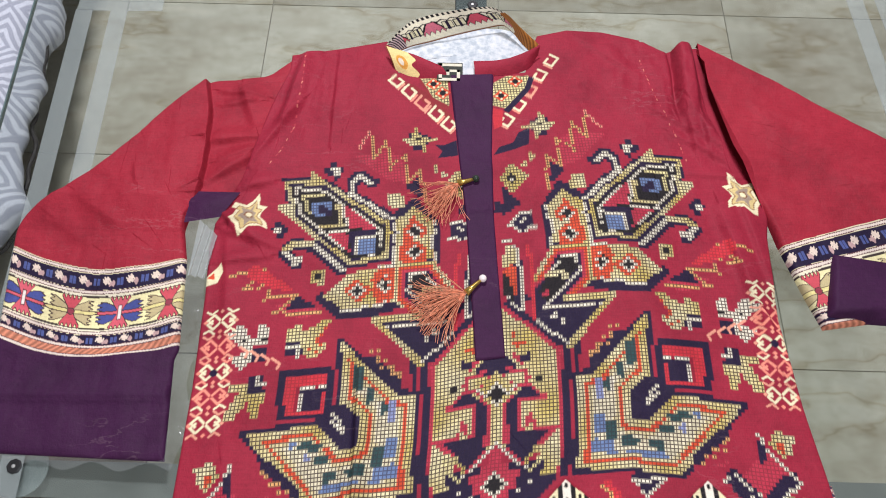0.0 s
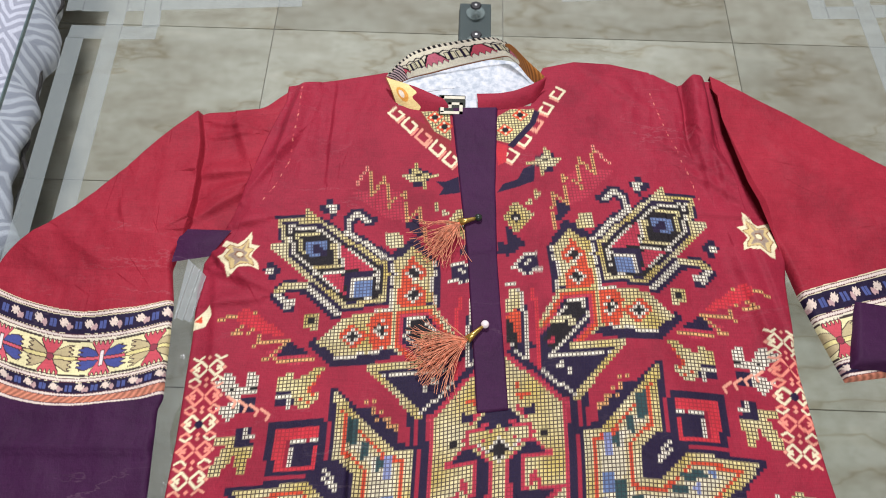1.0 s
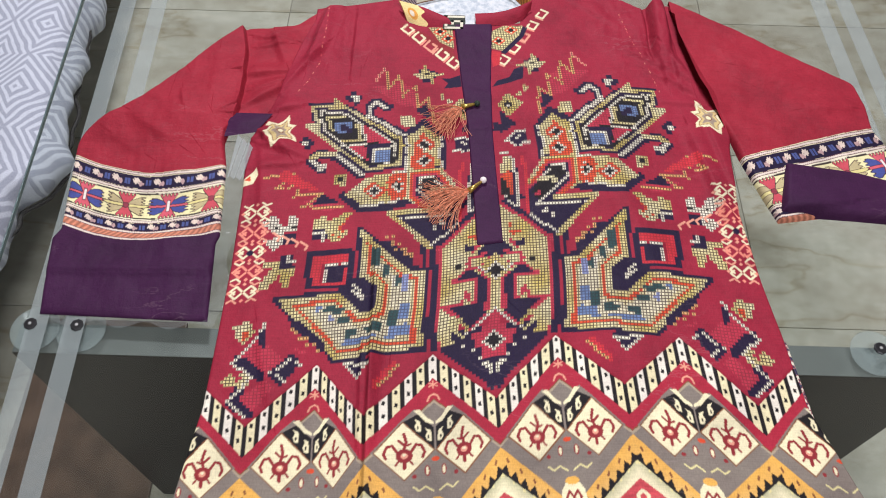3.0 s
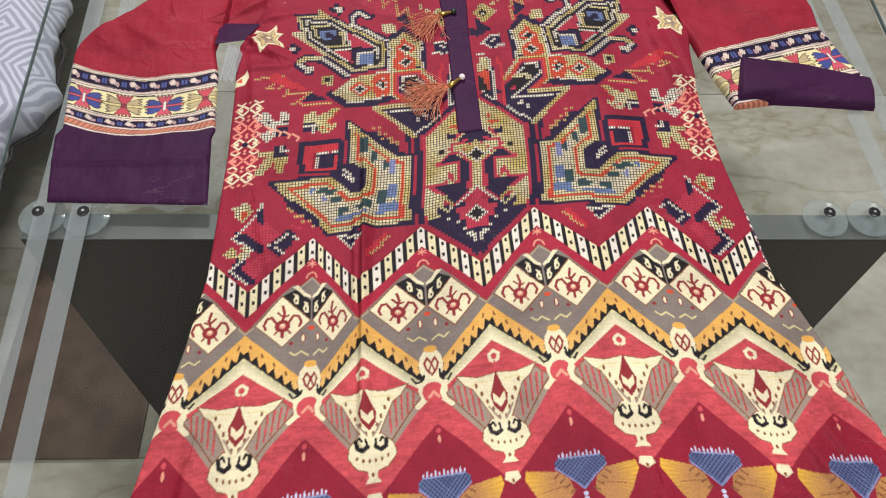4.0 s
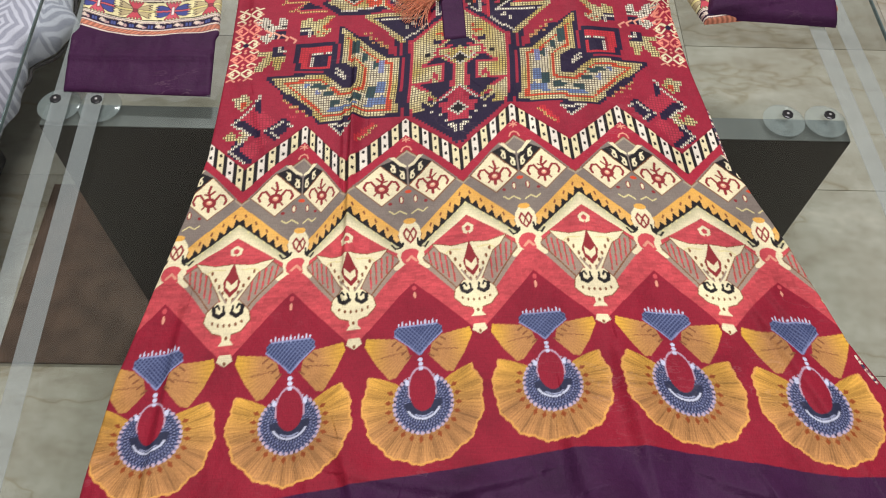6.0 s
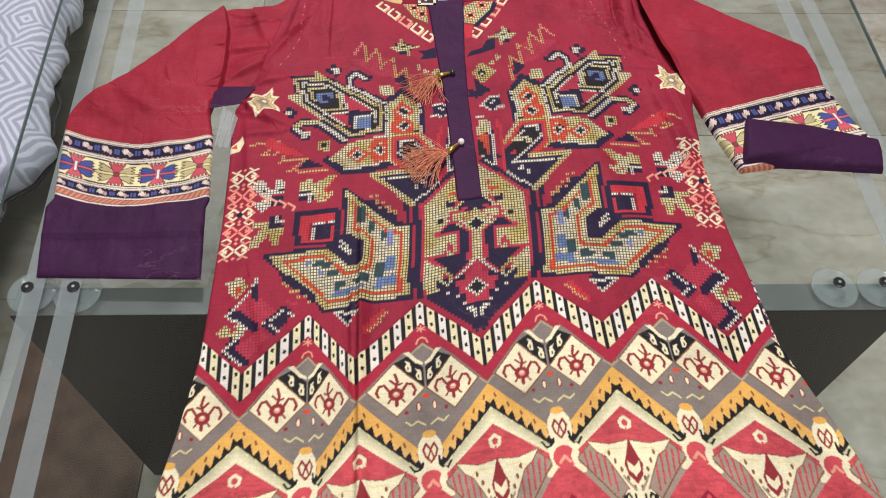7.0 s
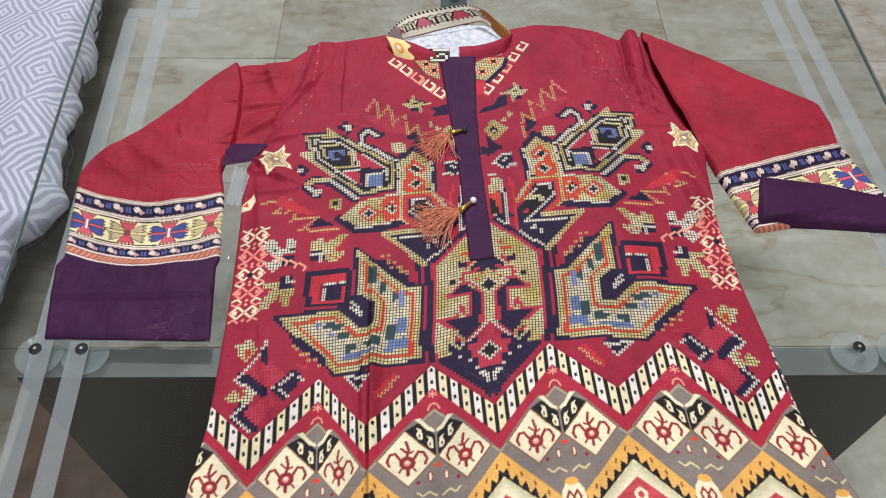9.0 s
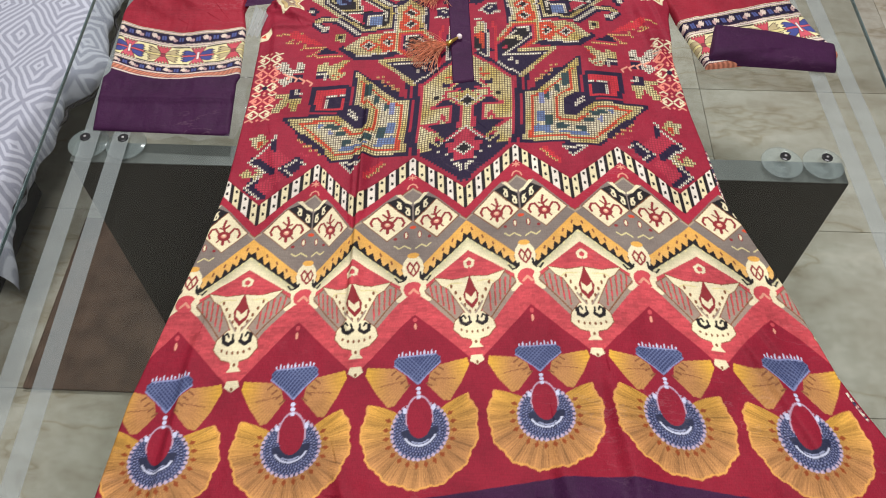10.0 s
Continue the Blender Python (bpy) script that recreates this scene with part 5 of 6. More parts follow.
def drape(x, y):
    z = 0.0062 + 0.0022 * fbm(x, y, 26, 1) + 0.0016 * fbm(x, y, 62, 2) + 0.0006 * fbm(x, y, 150, 3)
    for f in SHOULDER_FOLDS + CHEST_FOLDS + WAIST_FOLDS:
        z = z + ridge(x, y, *f)
    for f in HEM_FOLDS:
        z = z + 1.35 * ridge(x, y, *f)
    hemward = np.clip((-0.42 - y) / 0.06, 0, 1)
    z = z + hemward * (0.0022 * fbm(x, y * 0.6, 75, 7) + 0.0012 * fbm(x, y, 160, 8))
    shoulder = np.clip((y - 0.36) / 0.08, 0, 1) * np.clip((np.abs(x) - 0.13) / 0.06, 0, 1)
    z = z + shoulder * (0.0044 * fbm(x, y * 0.35, 95, 9) + 0.0018 * fbm(x, y * 0.6, 190, 10))
    # a roll of cloth on the shoulder with a crease before it, and the pit under the sleeve edge
    upper = np.clip((y - 0.405) / 0.06, 0, 1)
    z = z + upper * (0.015 * np.exp(-((x - 0.2525) / 0.0115) ** 4) - 0.006 * np.exp(-((x - 0.2365) / 0.0035) ** 2))
    slit = np.interp(y, [0.33, 0.345, 0.378, 0.43, 0.474, 0.53], [0.292, 0.288, 0.280, 0.270, 0.2665, 0.2645])
    pit = np.clip((x - slit) / 0.003, 0, 1) * np.clip((y - 0.325) / 0.02, 0, 1)
    z = z * (1 - pit) + 0.0015 * pit
    # the hem stands up in a little arch
    z = z + 0.037 * np.exp(-((x - 0.156) / 0.034) ** 2 - (np.clip(y + 0.515, 0, 1) / 0.045) ** 2)
    return z


tunic = thing("tunic", "red printed cotton tunic with purple cuffs on the glass table", "tunic", (0, 0, 0))

NU, NV = 820, 1060
u1, v1 = np.linspace(0, 1, NU), np.linspace(0, 1, NV)
U, V = np.meshgrid(u1, v1)
lx = lambda y: np.interp(y, [-0.59, -0.444, -0.343, -0.233, -0.15, -0.063, 0.105, 0.207, 0.263, 0.290, 0.35, 0.45, 0.505], [-0.340, -0.335, -0.328, -0.309, -0.294, -0.283, -0.283, -0.287, -0.292, -0.290, -0.268, -0.248, -0.232])
rx_ = lambda y: np.interp(y, [-0.55, -0.46, -0.406, -0.336, -0.222, -0.093, -0.007, 0.061, 0.151, 0.252, 0.30, 0.367, 0.45, 0.50, 0.54], [0.505, 0.481, 0.459, 0.425, 0.390, 0.341, 0.330, 0.320, 0.310, 0.316, 0.325, 0.345, 0.335, 0.310, 0.280])
hem = lambda x: np.interp(x, [-0.34, -0.2, -0.081, -0.001, 0.078, 0.122, 0.162, 0.193, 0.218, 0.277, 0.361, 0.424, 0.51], [-0.580, -0.566, -0.551, -0.540, -0.525, -0.514, -0.508, -0.508, -0.515, -0.517, -0.524, -0.528, -0.536])
crown = lambda x: np.interp(x, [-0.24, -0.173, -0.116, -0.108, -0.100, -0.070, -0.040, 0.017, 0.056, 0.062, 0.066, 0.072, 0.11, 0.154, 0.205, 0.234, 0.249, 0.28], [0.503, 0.517, 0.531, 0.520, 0.482, 0.474, 0.474, 0.480, 0.487, 0.512, 0.530, 0.546, 0.557, 0.555, 0.542, 0.527, 0.534, 0.536])
guide = -0.545 + V * 1.075
xg = lx(guide) + U * (rx_(guide) - lx(guide))
yg = hem(xg) + V * (crown(xg) - hem(xg))
zg = drape(xg, yg)
edge_d = np.minimum(np.minimum(U, 1 - U) * 0.65, np.minimum(V, 1 - V) * 1.05) / 0.004
e = np.clip(edge_d, 0, 1)
low = 0.0022 + 0.004 * np.clip((yg - 0.27) / 0.05, 0, 1) * (xg < 0.2)
zg = low + (np.maximum(zg, low) - low) * np.sqrt(e * (2 - e))
arch = 0.037 * np.exp(-((xg - 0.156) / 0.034) ** 2) * np.exp(-(np.clip(yg + 0.515, 0, 1) / 0.045) ** 2)
zg = np.maximum(zg, arch + 0.002)
pp, qq = to_print(xg, yg)
rgba = sample(pp, qq)
sheet("front_panel", xg, yg, zg, PRINT, tunic, rgba, np.stack([pp / CELL + 1000, qq / CELL + 1000], -1), "red cotton front printed with cross-stitch wings, chevrons and tassel pendants", rim=None)

# the back of the tunic shows as a printed edge under the hem
hx = np.linspace(-0.338, 0.498, 500)
W3 = np.linspace(0, 1, 26)
hw, hxg = np.meshgrid(W3, hx)
yl = np.interp(hxg, [-0.34, -0.081, 0.078, 0.160, 0.30, 0.498], [-0.586, -0.5555, -0.5325, -0.5235, -0.523, -0.541])
hy = yl + hw * 0.05
hz = 0.0016 + 0.0004 * np.sin(hxg * 90)
zig = np.abs(((hy - yl) / 0.011) % 1.0 - 0.5) * 1.5 + 0.12 * np.sin((hy - yl) * 2600)
seg = np.floor((hxg + 1) / 0.0115 + zig + 0.35 * np.sin(hxg * 61)).astype(int)
pal = np.array([INK["cream"], (0.42, 0.09, 0.12), INK["black"], INK["cream"], (0.05, 0.05, 0.16), (0.50, 0.08, 0.06), INK["black"], INK["khaki"], (0.46, 0.12, 0.16)])
trim = np.zeros(hxg.shape + (4,))
trim[..., :3] = pal[(seg * 4 + np.floor((hy - yl) / 0.0050).astype(int) * 2) % 9]
inner = hy - yl > 0.0125
teeth_ = np.abs((hxg / 0.009) % 1.0 - 0.5) * 0.012
trim[inner, :3] = INK["gold"]
trim[inner & (hy - yl < 0.0165 + teeth_), :3] = INK["black"]
trim[inner & (np.abs(hy - yl - 0.0285) < 0.0012), :3] = INK["brown"]
trim[inner & (hy - yl > 0.034), :3] = INK["black"]
over = 0.037 * np.exp(-((hxg - 0.156) / 0.034) ** 2 - (np.clip(hy + 0.515, 0, 1) / 0.045) ** 2)
hz = hz + np.clip(np.minimum(0.5 * (hy - yl - 0.004), over * 0.75 - 0.003), 0, 1)
sheet("back_hem", hxg, hy, hz, PRINT, tunic, trim, np.zeros(hxg.shape + (2,)), "back hem faced with patterned border")

# speckled piping down the open side seam
bm = bmesh.new()
ys = np.linspace(-0.53, 0.0, 90)
tube(bm, [(float(rx_(y)) + 0.0015, float(y), 0.003) for y in ys], 0.0026, 0.0022, 6)
sp = Nodes("speckled_piping", 0.7)
sp.colour(sp.ramp(sp.noise(sp.coords((1, 1, 1)), 190, 2), (0.42, (0.02, 0.018, 0.05)), (0.5, (0.30, 0.10, 0.10)), (0.56, (0.62, 0.58, 0.45))))
part("side_piping", bm, sp.mat, tunic, "speckled navy and cream piping", True)

# ---------- sleeves ----------


def border_print(a, b):
    """Woven-look border: a along it in mm, b across it from 0 to 1."""
    out = np.zeros(a.shape + (4,))
    out[..., :3] = (0.70, 0.62, 0.40)
    rowN = ((b > 0.06) & (b < 0.24)) | ((b > 0.74) & (b < 0.85))
    out[rowN, :3] = INK["navy"]
    c = ((a + 6) % 26) - 13
    m = np.where(b < 0.5, 0.15, 0.795)
    hh = np.where(b < 0.5, 0.060, 0.042)
    blob = ((c + 2) / 4.2) ** 2 + ((b - m + hh * 0.25) / (hh * 0.75)) ** 2 < 1 + 0.6 * np.sin(a * 1.7) * np.sin(b * 120)
    bud = ((c - 4) / 3.2) ** 2 + ((b - m - hh * 0.3) / (hh * 0.6)) ** 2 < 1 + 0.5 * np.sin(a * 1.3)
    out[rowN & bud, :3] = (0.46, 0.30, 0.28)
    out[rowN & blob, :3] = (0.68, 0.56, 0.45)
    out[rowN & (np.abs(np.abs(c) - 11) < 1.6) & (np.abs(b - m) < hh * 0.7), :3] = (0.07, 0.09, 0.24)
    mid = (b > 0.285) & (b < 0.70)
    x = (a + 30) % 104 - 52
    y = (b - 0.4925) * 112
    kx = np.abs(x) - 52
    saw = lambda t, step: np.abs((t / step) % 1.0 - 0.5) * 2
    motif = np.zeros(a.shape, int)
    plump = np.abs(y) < 19.5
    motif[plump] = 1
    motif[(np.abs(x) < 19 + 6 * saw(y, 5.0)) & (np.abs(y) < 6 + 0.50 * np.abs(x)) & (np.abs(y) < 13.5)] = 2
    motif[(np.abs(kx) < 18 + 6 * saw(y, 5.0)) & (np.abs(y) < 5 + 0.55 * np.abs(kx)) & (np.abs(y) < 15)] = 3
    motif[(np.abs(x) < 1.5 + 0.52 * np.abs(y)) & (np.abs(y) < 15 + 6 * saw(x, 4.6))] = 4
    motif[(np.abs(kx) < 1.5 + 0.56 * np.abs(y)) & (np.abs(y) < 15 + 6 * saw(kx, 4.6))] = 5
    motif[(np.abs(y) < 2.0) & (np.abs(x) < 30)] = 4
    motif[(np.abs(y) < 2.4 * np.clip((30 - np.abs(kx)) / 6, 0, 1))] = 6
    motif[kx ** 2 + y ** 2 < 16] = 7
    motif[(np.abs(x) < 1.9) & (np.abs(y) < 9)] = 8
    inks = np.array(((0.72, 0.66, 0.48), (0.74, 0.68, 0.36), (0.060, 0.075, 0.25), (0.46, 0.38, 0.20), (0.58, 0.10, 0.13), (0.50, 0.07, 0.09), (0.66, 0.58, 0.24), (0.24, 0.04, 0.06), (0.74, 0.66, 0.60)))
    out[mid, :3] = inks[motif][mid]
    turn = np.zeros(a.shape, bool)
    turn[1:, :] |= motif[1:, :] != motif[:-1, :]
    turn[:, 1:] |= motif[:, 1:] != motif[:, :-1]
    out[mid & turn, :3] = (0.06, 0.03, 0.03)
    out[mid & (np.abs(np.abs(y) - 19.8) < 1.3) & (np.abs(np.abs(x) - 27) < 14), :3] = (0.05, 0.035, 0.03)
    pe = (b > 0.885) & (b < 0.965)
    out[pe, :3] = np.array((0.58, 0.22, 0.13)) * (0.85 + 0.3 * np.sin(a * 0.9 + b * 60))[pe][:, None]
    for t in (0.03, 0.265, 0.715, 0.865, 0.985):
        out[np.abs(b - t) < 0.021, :3] = (0.10, 0.03, 0.04)
        ln = np.abs(b - t - 0.003 * np.sin(a * 2.1)) < 0.0125
        out[ln, :3] = (0.70, 0.60, 0.50)
    return out


def sleeve(name, outer, inner, marks, folds, z0, seed, label, step=None, lifted=0.0, bow=0.0, nu=300, nv=620):
    """A sleeve between its two edges; marks: share of the length where border starts and ends."""
    t = np.linspace(0, 1, nv)
    o, i = np.array(numbers(outer)), np.array(numbers(inner))
    curve = lambda c: np.stack([np.interp(t, c[:, 0], c[:, 1]), np.interp(t, c[:, 0], c[:, 2])], -1)
    smooth = lambda c: np.stack([np.convolve(np.pad(c[:, k], 8, mode="reflect", reflect_type="odd"), np.ones(17) / 17, "valid") for k in (0, 1)], -1)
    A, B = smooth(curve(o)), smooth(curve(i))
    w = np.linspace(0, 1, nu)
    X = A[:, None, 0] * (1 - w) + B[:, None, 0] * w
    Y = A[:, None, 1] * (1 - w) + B[:, None, 1] * w
    Tt, Ww = np.meshgrid(t, w, indexing="ij")
    sag = 0.012 * np.sin(math.pi * Ww) * np.clip((Tt - 0.35) / 0.2, 0, 1) * np.clip((1 - Tt) / 0.4, 0.15, 1)
    Z = z0 + 0.0030 * fbm(X, Y, 34, seed) + 0.0017 * fbm(X, Y, 80, seed + 1) + 0.0007 * fbm(X, Y, 170, seed + 2)
    for f in folds:
        gathered = abs(f[0]) < 0.316 and f[1] > 0.25
        Z = Z + (2.0 if gathered else 0.9) * ridge(X, Y, f[0], f[1], f[2], f[3], f[4] * (1.0 if gathered else 1.5), f[5])
    if step:
        # the lower arm lies over the gathered upper arm
        high = step[2]
        side = np.interp(Y, step[0], step[1]) - X
        k = np.clip(side / 0.0035 + 0.5, 0, 1)
        Z = Z + high * k * k * (3 - 2 * k) * np.clip((Y - 0.25) / 0.04, 0, 1)
    ed = np.clip(np.minimum(np.minimum(Ww, 1 - Ww) * 0.19, (1 - Tt) * 0.4) / 0.006, 0, 1)
    Z = 0.0012 + (Z - 0.0012) * np.sqrt(ed * (2 - ed))
    if not lifted:
        # the upper arm tucks in under the shoulder
        tuck = np.clip((1 - Ww) / 0.22, 0, 1) * np.clip((0.45 - Tt) / 0.1, 0, 1) + 1 - np.clip((0.45 - Tt) / 0.1, 0, 1)
        Z = 0.0012 + (Z - 0.0012) * tuck
    if lifted:
        # the inner edge stands off the body near the shoulder
        up = np.clip((Ww - 0.80) / 0.2, 0, 1) * np.clip((0.66 - Tt) / 0.2, 0, 1) * np.clip(Tt / 0.10, 0, 1)
        Z = np.maximum(Z, up * (lifted + 0.004))
    col = np.zeros(X.shape + (4,))
    col[..., :3] = (0.295, 0.0165, 0.032)
    b = (Tt + (bow * 0.45 - bow * np.sin(math.pi * Ww) if bow else sag * 0.9) - marks[0]) / (marks[1] - marks[0])
    on = (b > 0) & (b < 1)
    pr = border_print(Ww * 192.0, b)
    col[on] = pr[on]
    col[b >= 1, :3] = INK["purple"]
    return sheet(name, X, Y, Z, PRINT, tunic, col, np.zeros(X.shape + (2,)), label)


sleeve("sleeve", "0,-0.225,0.504 0.06,-0.258,0.473 0.16,-0.327,0.462 0.21,-0.347,0.439 0.27,-0.371,0.410 0.33,-0.397,0.375 0.40,-0.424,0.338 0.47,-0.458,0.304 0.53,-0.494,0.274 0.56,-0.506,0.254 0.60,-0.503,0.225 0.79,-0.489,0.116 0.80,-0.497,0.112 1,-0.482,0.010",
       "0,-0.262,0.330 0.2,-0.280,0.290 0.4,-0.318,0.282 0.5,-0.322,0.255 0.60,-0.313,0.217 0.79,-0.303,0.113 0.80,-0.307,0.112 1,-0.297,0.006",
       (0.608, 0.79), ((-0.310, 0.446, -0.255, 0.438, 0.005, 0.0022), (-0.305, 0.425, -0.262, 0.431, 0.004, 0.0018), (-0.312, 0.372, -0.245, 0.380, 0.006, 0.0040), (-0.300, 0.345, -0.255, 0.364, 0.005, 0.0022), (-0.308, 0.316, -0.250, 0.360, 0.006, 0.0042), (-0.312, 0.300, -0.25, 0.312, 0.006, 0.0035), (-0.285, 0.455, -0.262, 0.395, 0.008, 0.003), (-0.44, 0.29, -0.38, 0.25, 0.006, 0.004), (-0.46, 0.26, -0.42, 0.235, 0.006, 0.003), (-0.385, 0.33, -0.378, 0.305, 0.003, 0.004), (-0.35, 0.40, -0.345, 0.33, 0.008, 0.003), (-0.42, 0.33, -0.37, 0.27, 0.010, 0.003),
                       (-0.40, 0.30, -0.40, 0.24, 0.02, 0.003), (-0.38, 0.36, -0.35, 0.31, 0.008, 0.003), (-0.49, 0.066, -0.30, 0.070, 0.004, 0.0034), (-0.485, 0.060, -0.31, 0.064, 0.003, 0.0022)), 0.0060, 11, "left sleeve with patterned border and purple cuff", step=((0.27, 0.311, 0.37, 0.414, 0.465), (-0.322, -0.311, -0.312, -0.317, -0.329), 0.012), bow=0.038)
sleeve("sleeve", "0,0.272,0.538 0.12,0.30,0.520 0.4,0.405,0.445 0.62,0.499,0.382 0.70,0.506,0.340 0.76,0.503,0.303 0.90,0.524,0.245 1,0.549,0.190",
       "0,0.272,0.531 0.2,0.2725,0.466 0.4,0.289,0.378 0.6,0.316,0.300 0.76,0.326,0.252 0.9,0.345,0.190 1,0.356,0.158",
       (0.762, 1.02), ((0.325, 0.445, 0.345, 0.40, 0.005, 0.0025), (0.345, 0.43, 0.40, 0.405, 0.006, 0.0025), (0.33, 0.395, 0.43, 0.368, 0.006, 0.0028), (0.42, 0.33, 0.48, 0.335, 0.005, 0.004), (0.36, 0.40, 0.46, 0.36, 0.012, 0.003), (0.38, 0.36, 0.47, 0.30, 0.014, 0.003), (0.33, 0.42, 0.38, 0.41, 0.006, 0.003)), 0.012, 21, "right sleeve with patterned border, its cuff folded back", lifted=0.017)

# folded-back cuff of the right sleeve
w = np.linspace(0, 1, 120)
t = np.linspace(0, 1, 60)
Tt, Ww = np.meshgrid(t, w, indexing="ij")
top_x, top_y = 0.377 + Ww * 0.170, np.interp(Ww, [0, 0.5, 1], [0.243, 0.230, 0.205])
bot_x, bot_y = 0.357 + Ww * 0.180, np.interp(Ww, [0, 0.5, 1], [0.168, 0.163, 0.156])
X, Y = top_x * (1 - Tt) + bot_x * Tt, top_y * (1 - Tt) + bot_y * Tt
Z = 0.0155 + 0.0012 * fbm(X, Y, 40, 31) + ridge(X, Y, 0.36, 0.172, 0.44, 0.182, 0.008, 0.006) + 0.004 * np.sin(math.pi * Tt)
ed = np.clip(np.minimum(np.minimum(Ww, 1 - Ww) * 0.18, np.minimum(Tt * 2.5, 1 - Tt) * 0.06) / 0.008, 0, 1)
Z = 0.003 + (Z - 0.003) * np.sqrt(ed * (2 - ed))
sheet("folded_cuff", X, Y, Z, PURPLE, tunic, None, None, "purple cuff folded back over the border")
# purple gusset showing inside the armhole
w = np.linspace(0, 1, 40)
Tt, Ww = np.meshgrid(w, w, indexing="ij")
X, Y = -0.322 + Ww * (0.056 - 0.018 * Tt), 0.302 - Tt * (0.040 - 0.008 * Ww)
sheet("gusset", X, Y, 0.010 + 0.004 * np.sin(math.pi * Ww) * np.sin(math.pi * Tt), PURPLE, tunic, None, None, "purple underarm gusset")

# ---------- placket, collar, lining ----------
w, t = np.linspace(0, 1, 40), np.linspace(0, 1, 240)
Tt, Ww = np.meshgrid(t, w, indexing="ij")
x0 = np.interp(Tt, [0, 0.55, 1], [-0.037, -0.0145, -0.003])
x1 = np.interp(Tt, [0, 0.3, 0.55, 1], [0.017, 0.015, 0.0165, 0.0275])
X, Y = x0 + (x1 - x0) * Ww, 0.4765 + 0.004 * Ww - Tt * 0.363
Z = drape(X, Y) + 0.0030 + 0.0005 * fbm(X, Y, 120, 41) + ridge(X, Y, -0.012, 0.285, 0.016, 0.290, 0.004, 0.0015)
ed = np.clip(np.minimum(np.minimum(Ww, 1 - Ww) * 0.03, (1 - Tt) * 0.35) / 0.0016, 0, 1)
Z = Z - 0.0032 * (1 - np.sqrt(ed * (2 - ed)))
sheet("placket", X, Y, Z, PURPLE, tunic, None, None, "plain dark purple placket down the front")


def ring_band(name, low, high, n, colour_of, label):
    """A strip of standing cloth between a low and a high edge, each given as x, y, z stops."""
    lo, hi = np.array(numbers(low)), np.array(numbers(high))
    t = np.linspace(0, 1, n)
    ks = np.linspace(0, 1, len(lo))
    A = np.stack([np.interp(t, ks, lo[:, k]) for k in range(3)], -1)
    B = np.stack([np.interp(t, np.linspace(0, 1, len(hi)), hi[:, k]) for k in range(3)], -1)
    sm = lambda c: np.stack([np.convolve(np.pad(c[:, k], 10, mode="reflect", reflect_type="odd"), np.ones(21) / 21, "valid") for k in range(3)], -1)
    A, B = sm(A), sm(B)
    w = np.linspace(0, 1, 34)
    G = A[:, None, :] * (1 - w[None, :, None]) + B[:, None, :] * w[None, :, None]
    bulge = 0.003 * np.sin(math.pi * w)[None, :]
    Tt, Ww = np.meshgrid(t, w, indexing="ij")
    col = np.zeros(G.shape[:2] + (4,))
    col[..., :3] = colour_of(Tt, Ww)
    return sheet(name, G[..., 0], G[..., 1], G[..., 2] + bulge, PRINT, tunic, col, np.zeros(G.shape[:2] + (2,)), label)


def front_left(t, w):
    out = np.zeros(t.shape + (3,))
    out[:] = INK["ground"]
    fl = (t < 0.54 + 0.06 * np.sin(w * 11)) & (t > 0.02)
    out[fl] = (0.80, 0.62, 0.26)
    out[fl & ((t - 0.27) ** 2 / 0.016 + (w - 0.45) ** 2 / 0.07 < 1)] = (0.70, 0.33, 0.06)
    out[fl & ((t - 0.25) ** 2 / 0.004 + (w - 0.45) ** 2 / 0.02 < 1)] = (0.78, 0.70, 0.55)
    out[t < 0.03] = INK["brown"]
    return out


def front_right(t, w):
    out = np.zeros(t.shape + (3,))
    out[:] = INK["ground"]
    return out


def back_inside(t, w):
    out = np.zeros(t.shape + (3,))
    out[:] = (0.84, 0.79, 0.60)
    a = t * 175
    x, y = ((a + 8) % 40) - 20, (0.78 - w) * 34
    zig = np.abs(((a + 4) % 9) - 4.5)
    out[(np.abs(y - 3 - zig * 0.6) < 0.8)] = INK["black"]
    fan = (np.abs(x) < 3 + np.clip(y - 4, 0, 30) * 0.62) & (y > 4) & (y < 19 - 4 * np.abs(np.sin(x * 0.6)))
    out[(np.abs(x) < 4.5 + np.clip(y - 3, 0, 30) * 0.62) & (y > 3) & (y < 20 - 4 * np.abs(np.sin(x * 0.6)))] = INK["black"]
    out[fan] = np.where((np.floor((a + 8) / 40) % 2 == 0)[..., None], np.array((0.62, 0.09, 0.13)), np.array((0.62, 0.16, 0.22)))[fan]
    leaf = (np.abs(np.abs(x) - 15) < 4) & (y > 7) & (y < 16)
    out[leaf] = (0.75, 0.70, 0.46)
    out[(np.abs(np.abs(x) - 15) < 4.8) & (np.abs(y - 11.5) < 5.4) & ~leaf] = INK["black"]
    out[t < 0.10] = np.where((np.sin(a * 2.1 + w * 14) > 0)[..., None], np.array(INK["black"]), np.array((0.70, 0.55, 0.55)))[t < 0.10]
    out[(np.abs(np.abs(x) - 15) < 1.2) & (y > 6) & (y < 18)] = INK["navy"]
    out[(w > 0.86)] = INK["black"]
    out[(w > 0.86) & (a % 5 < 2.5)] = INK["cream"]
    out[(w < 0.06)] = INK["brown"]
    br = t > 0.74 + 0.04 * np.sin(w * 7)
    out[br] = (np.array((0.40, 0.15, 0.03)) * (0.6 + 0.6 * (np.sin(a * 1.1 + w * 9) > 0))[..., None])[br]
    return out


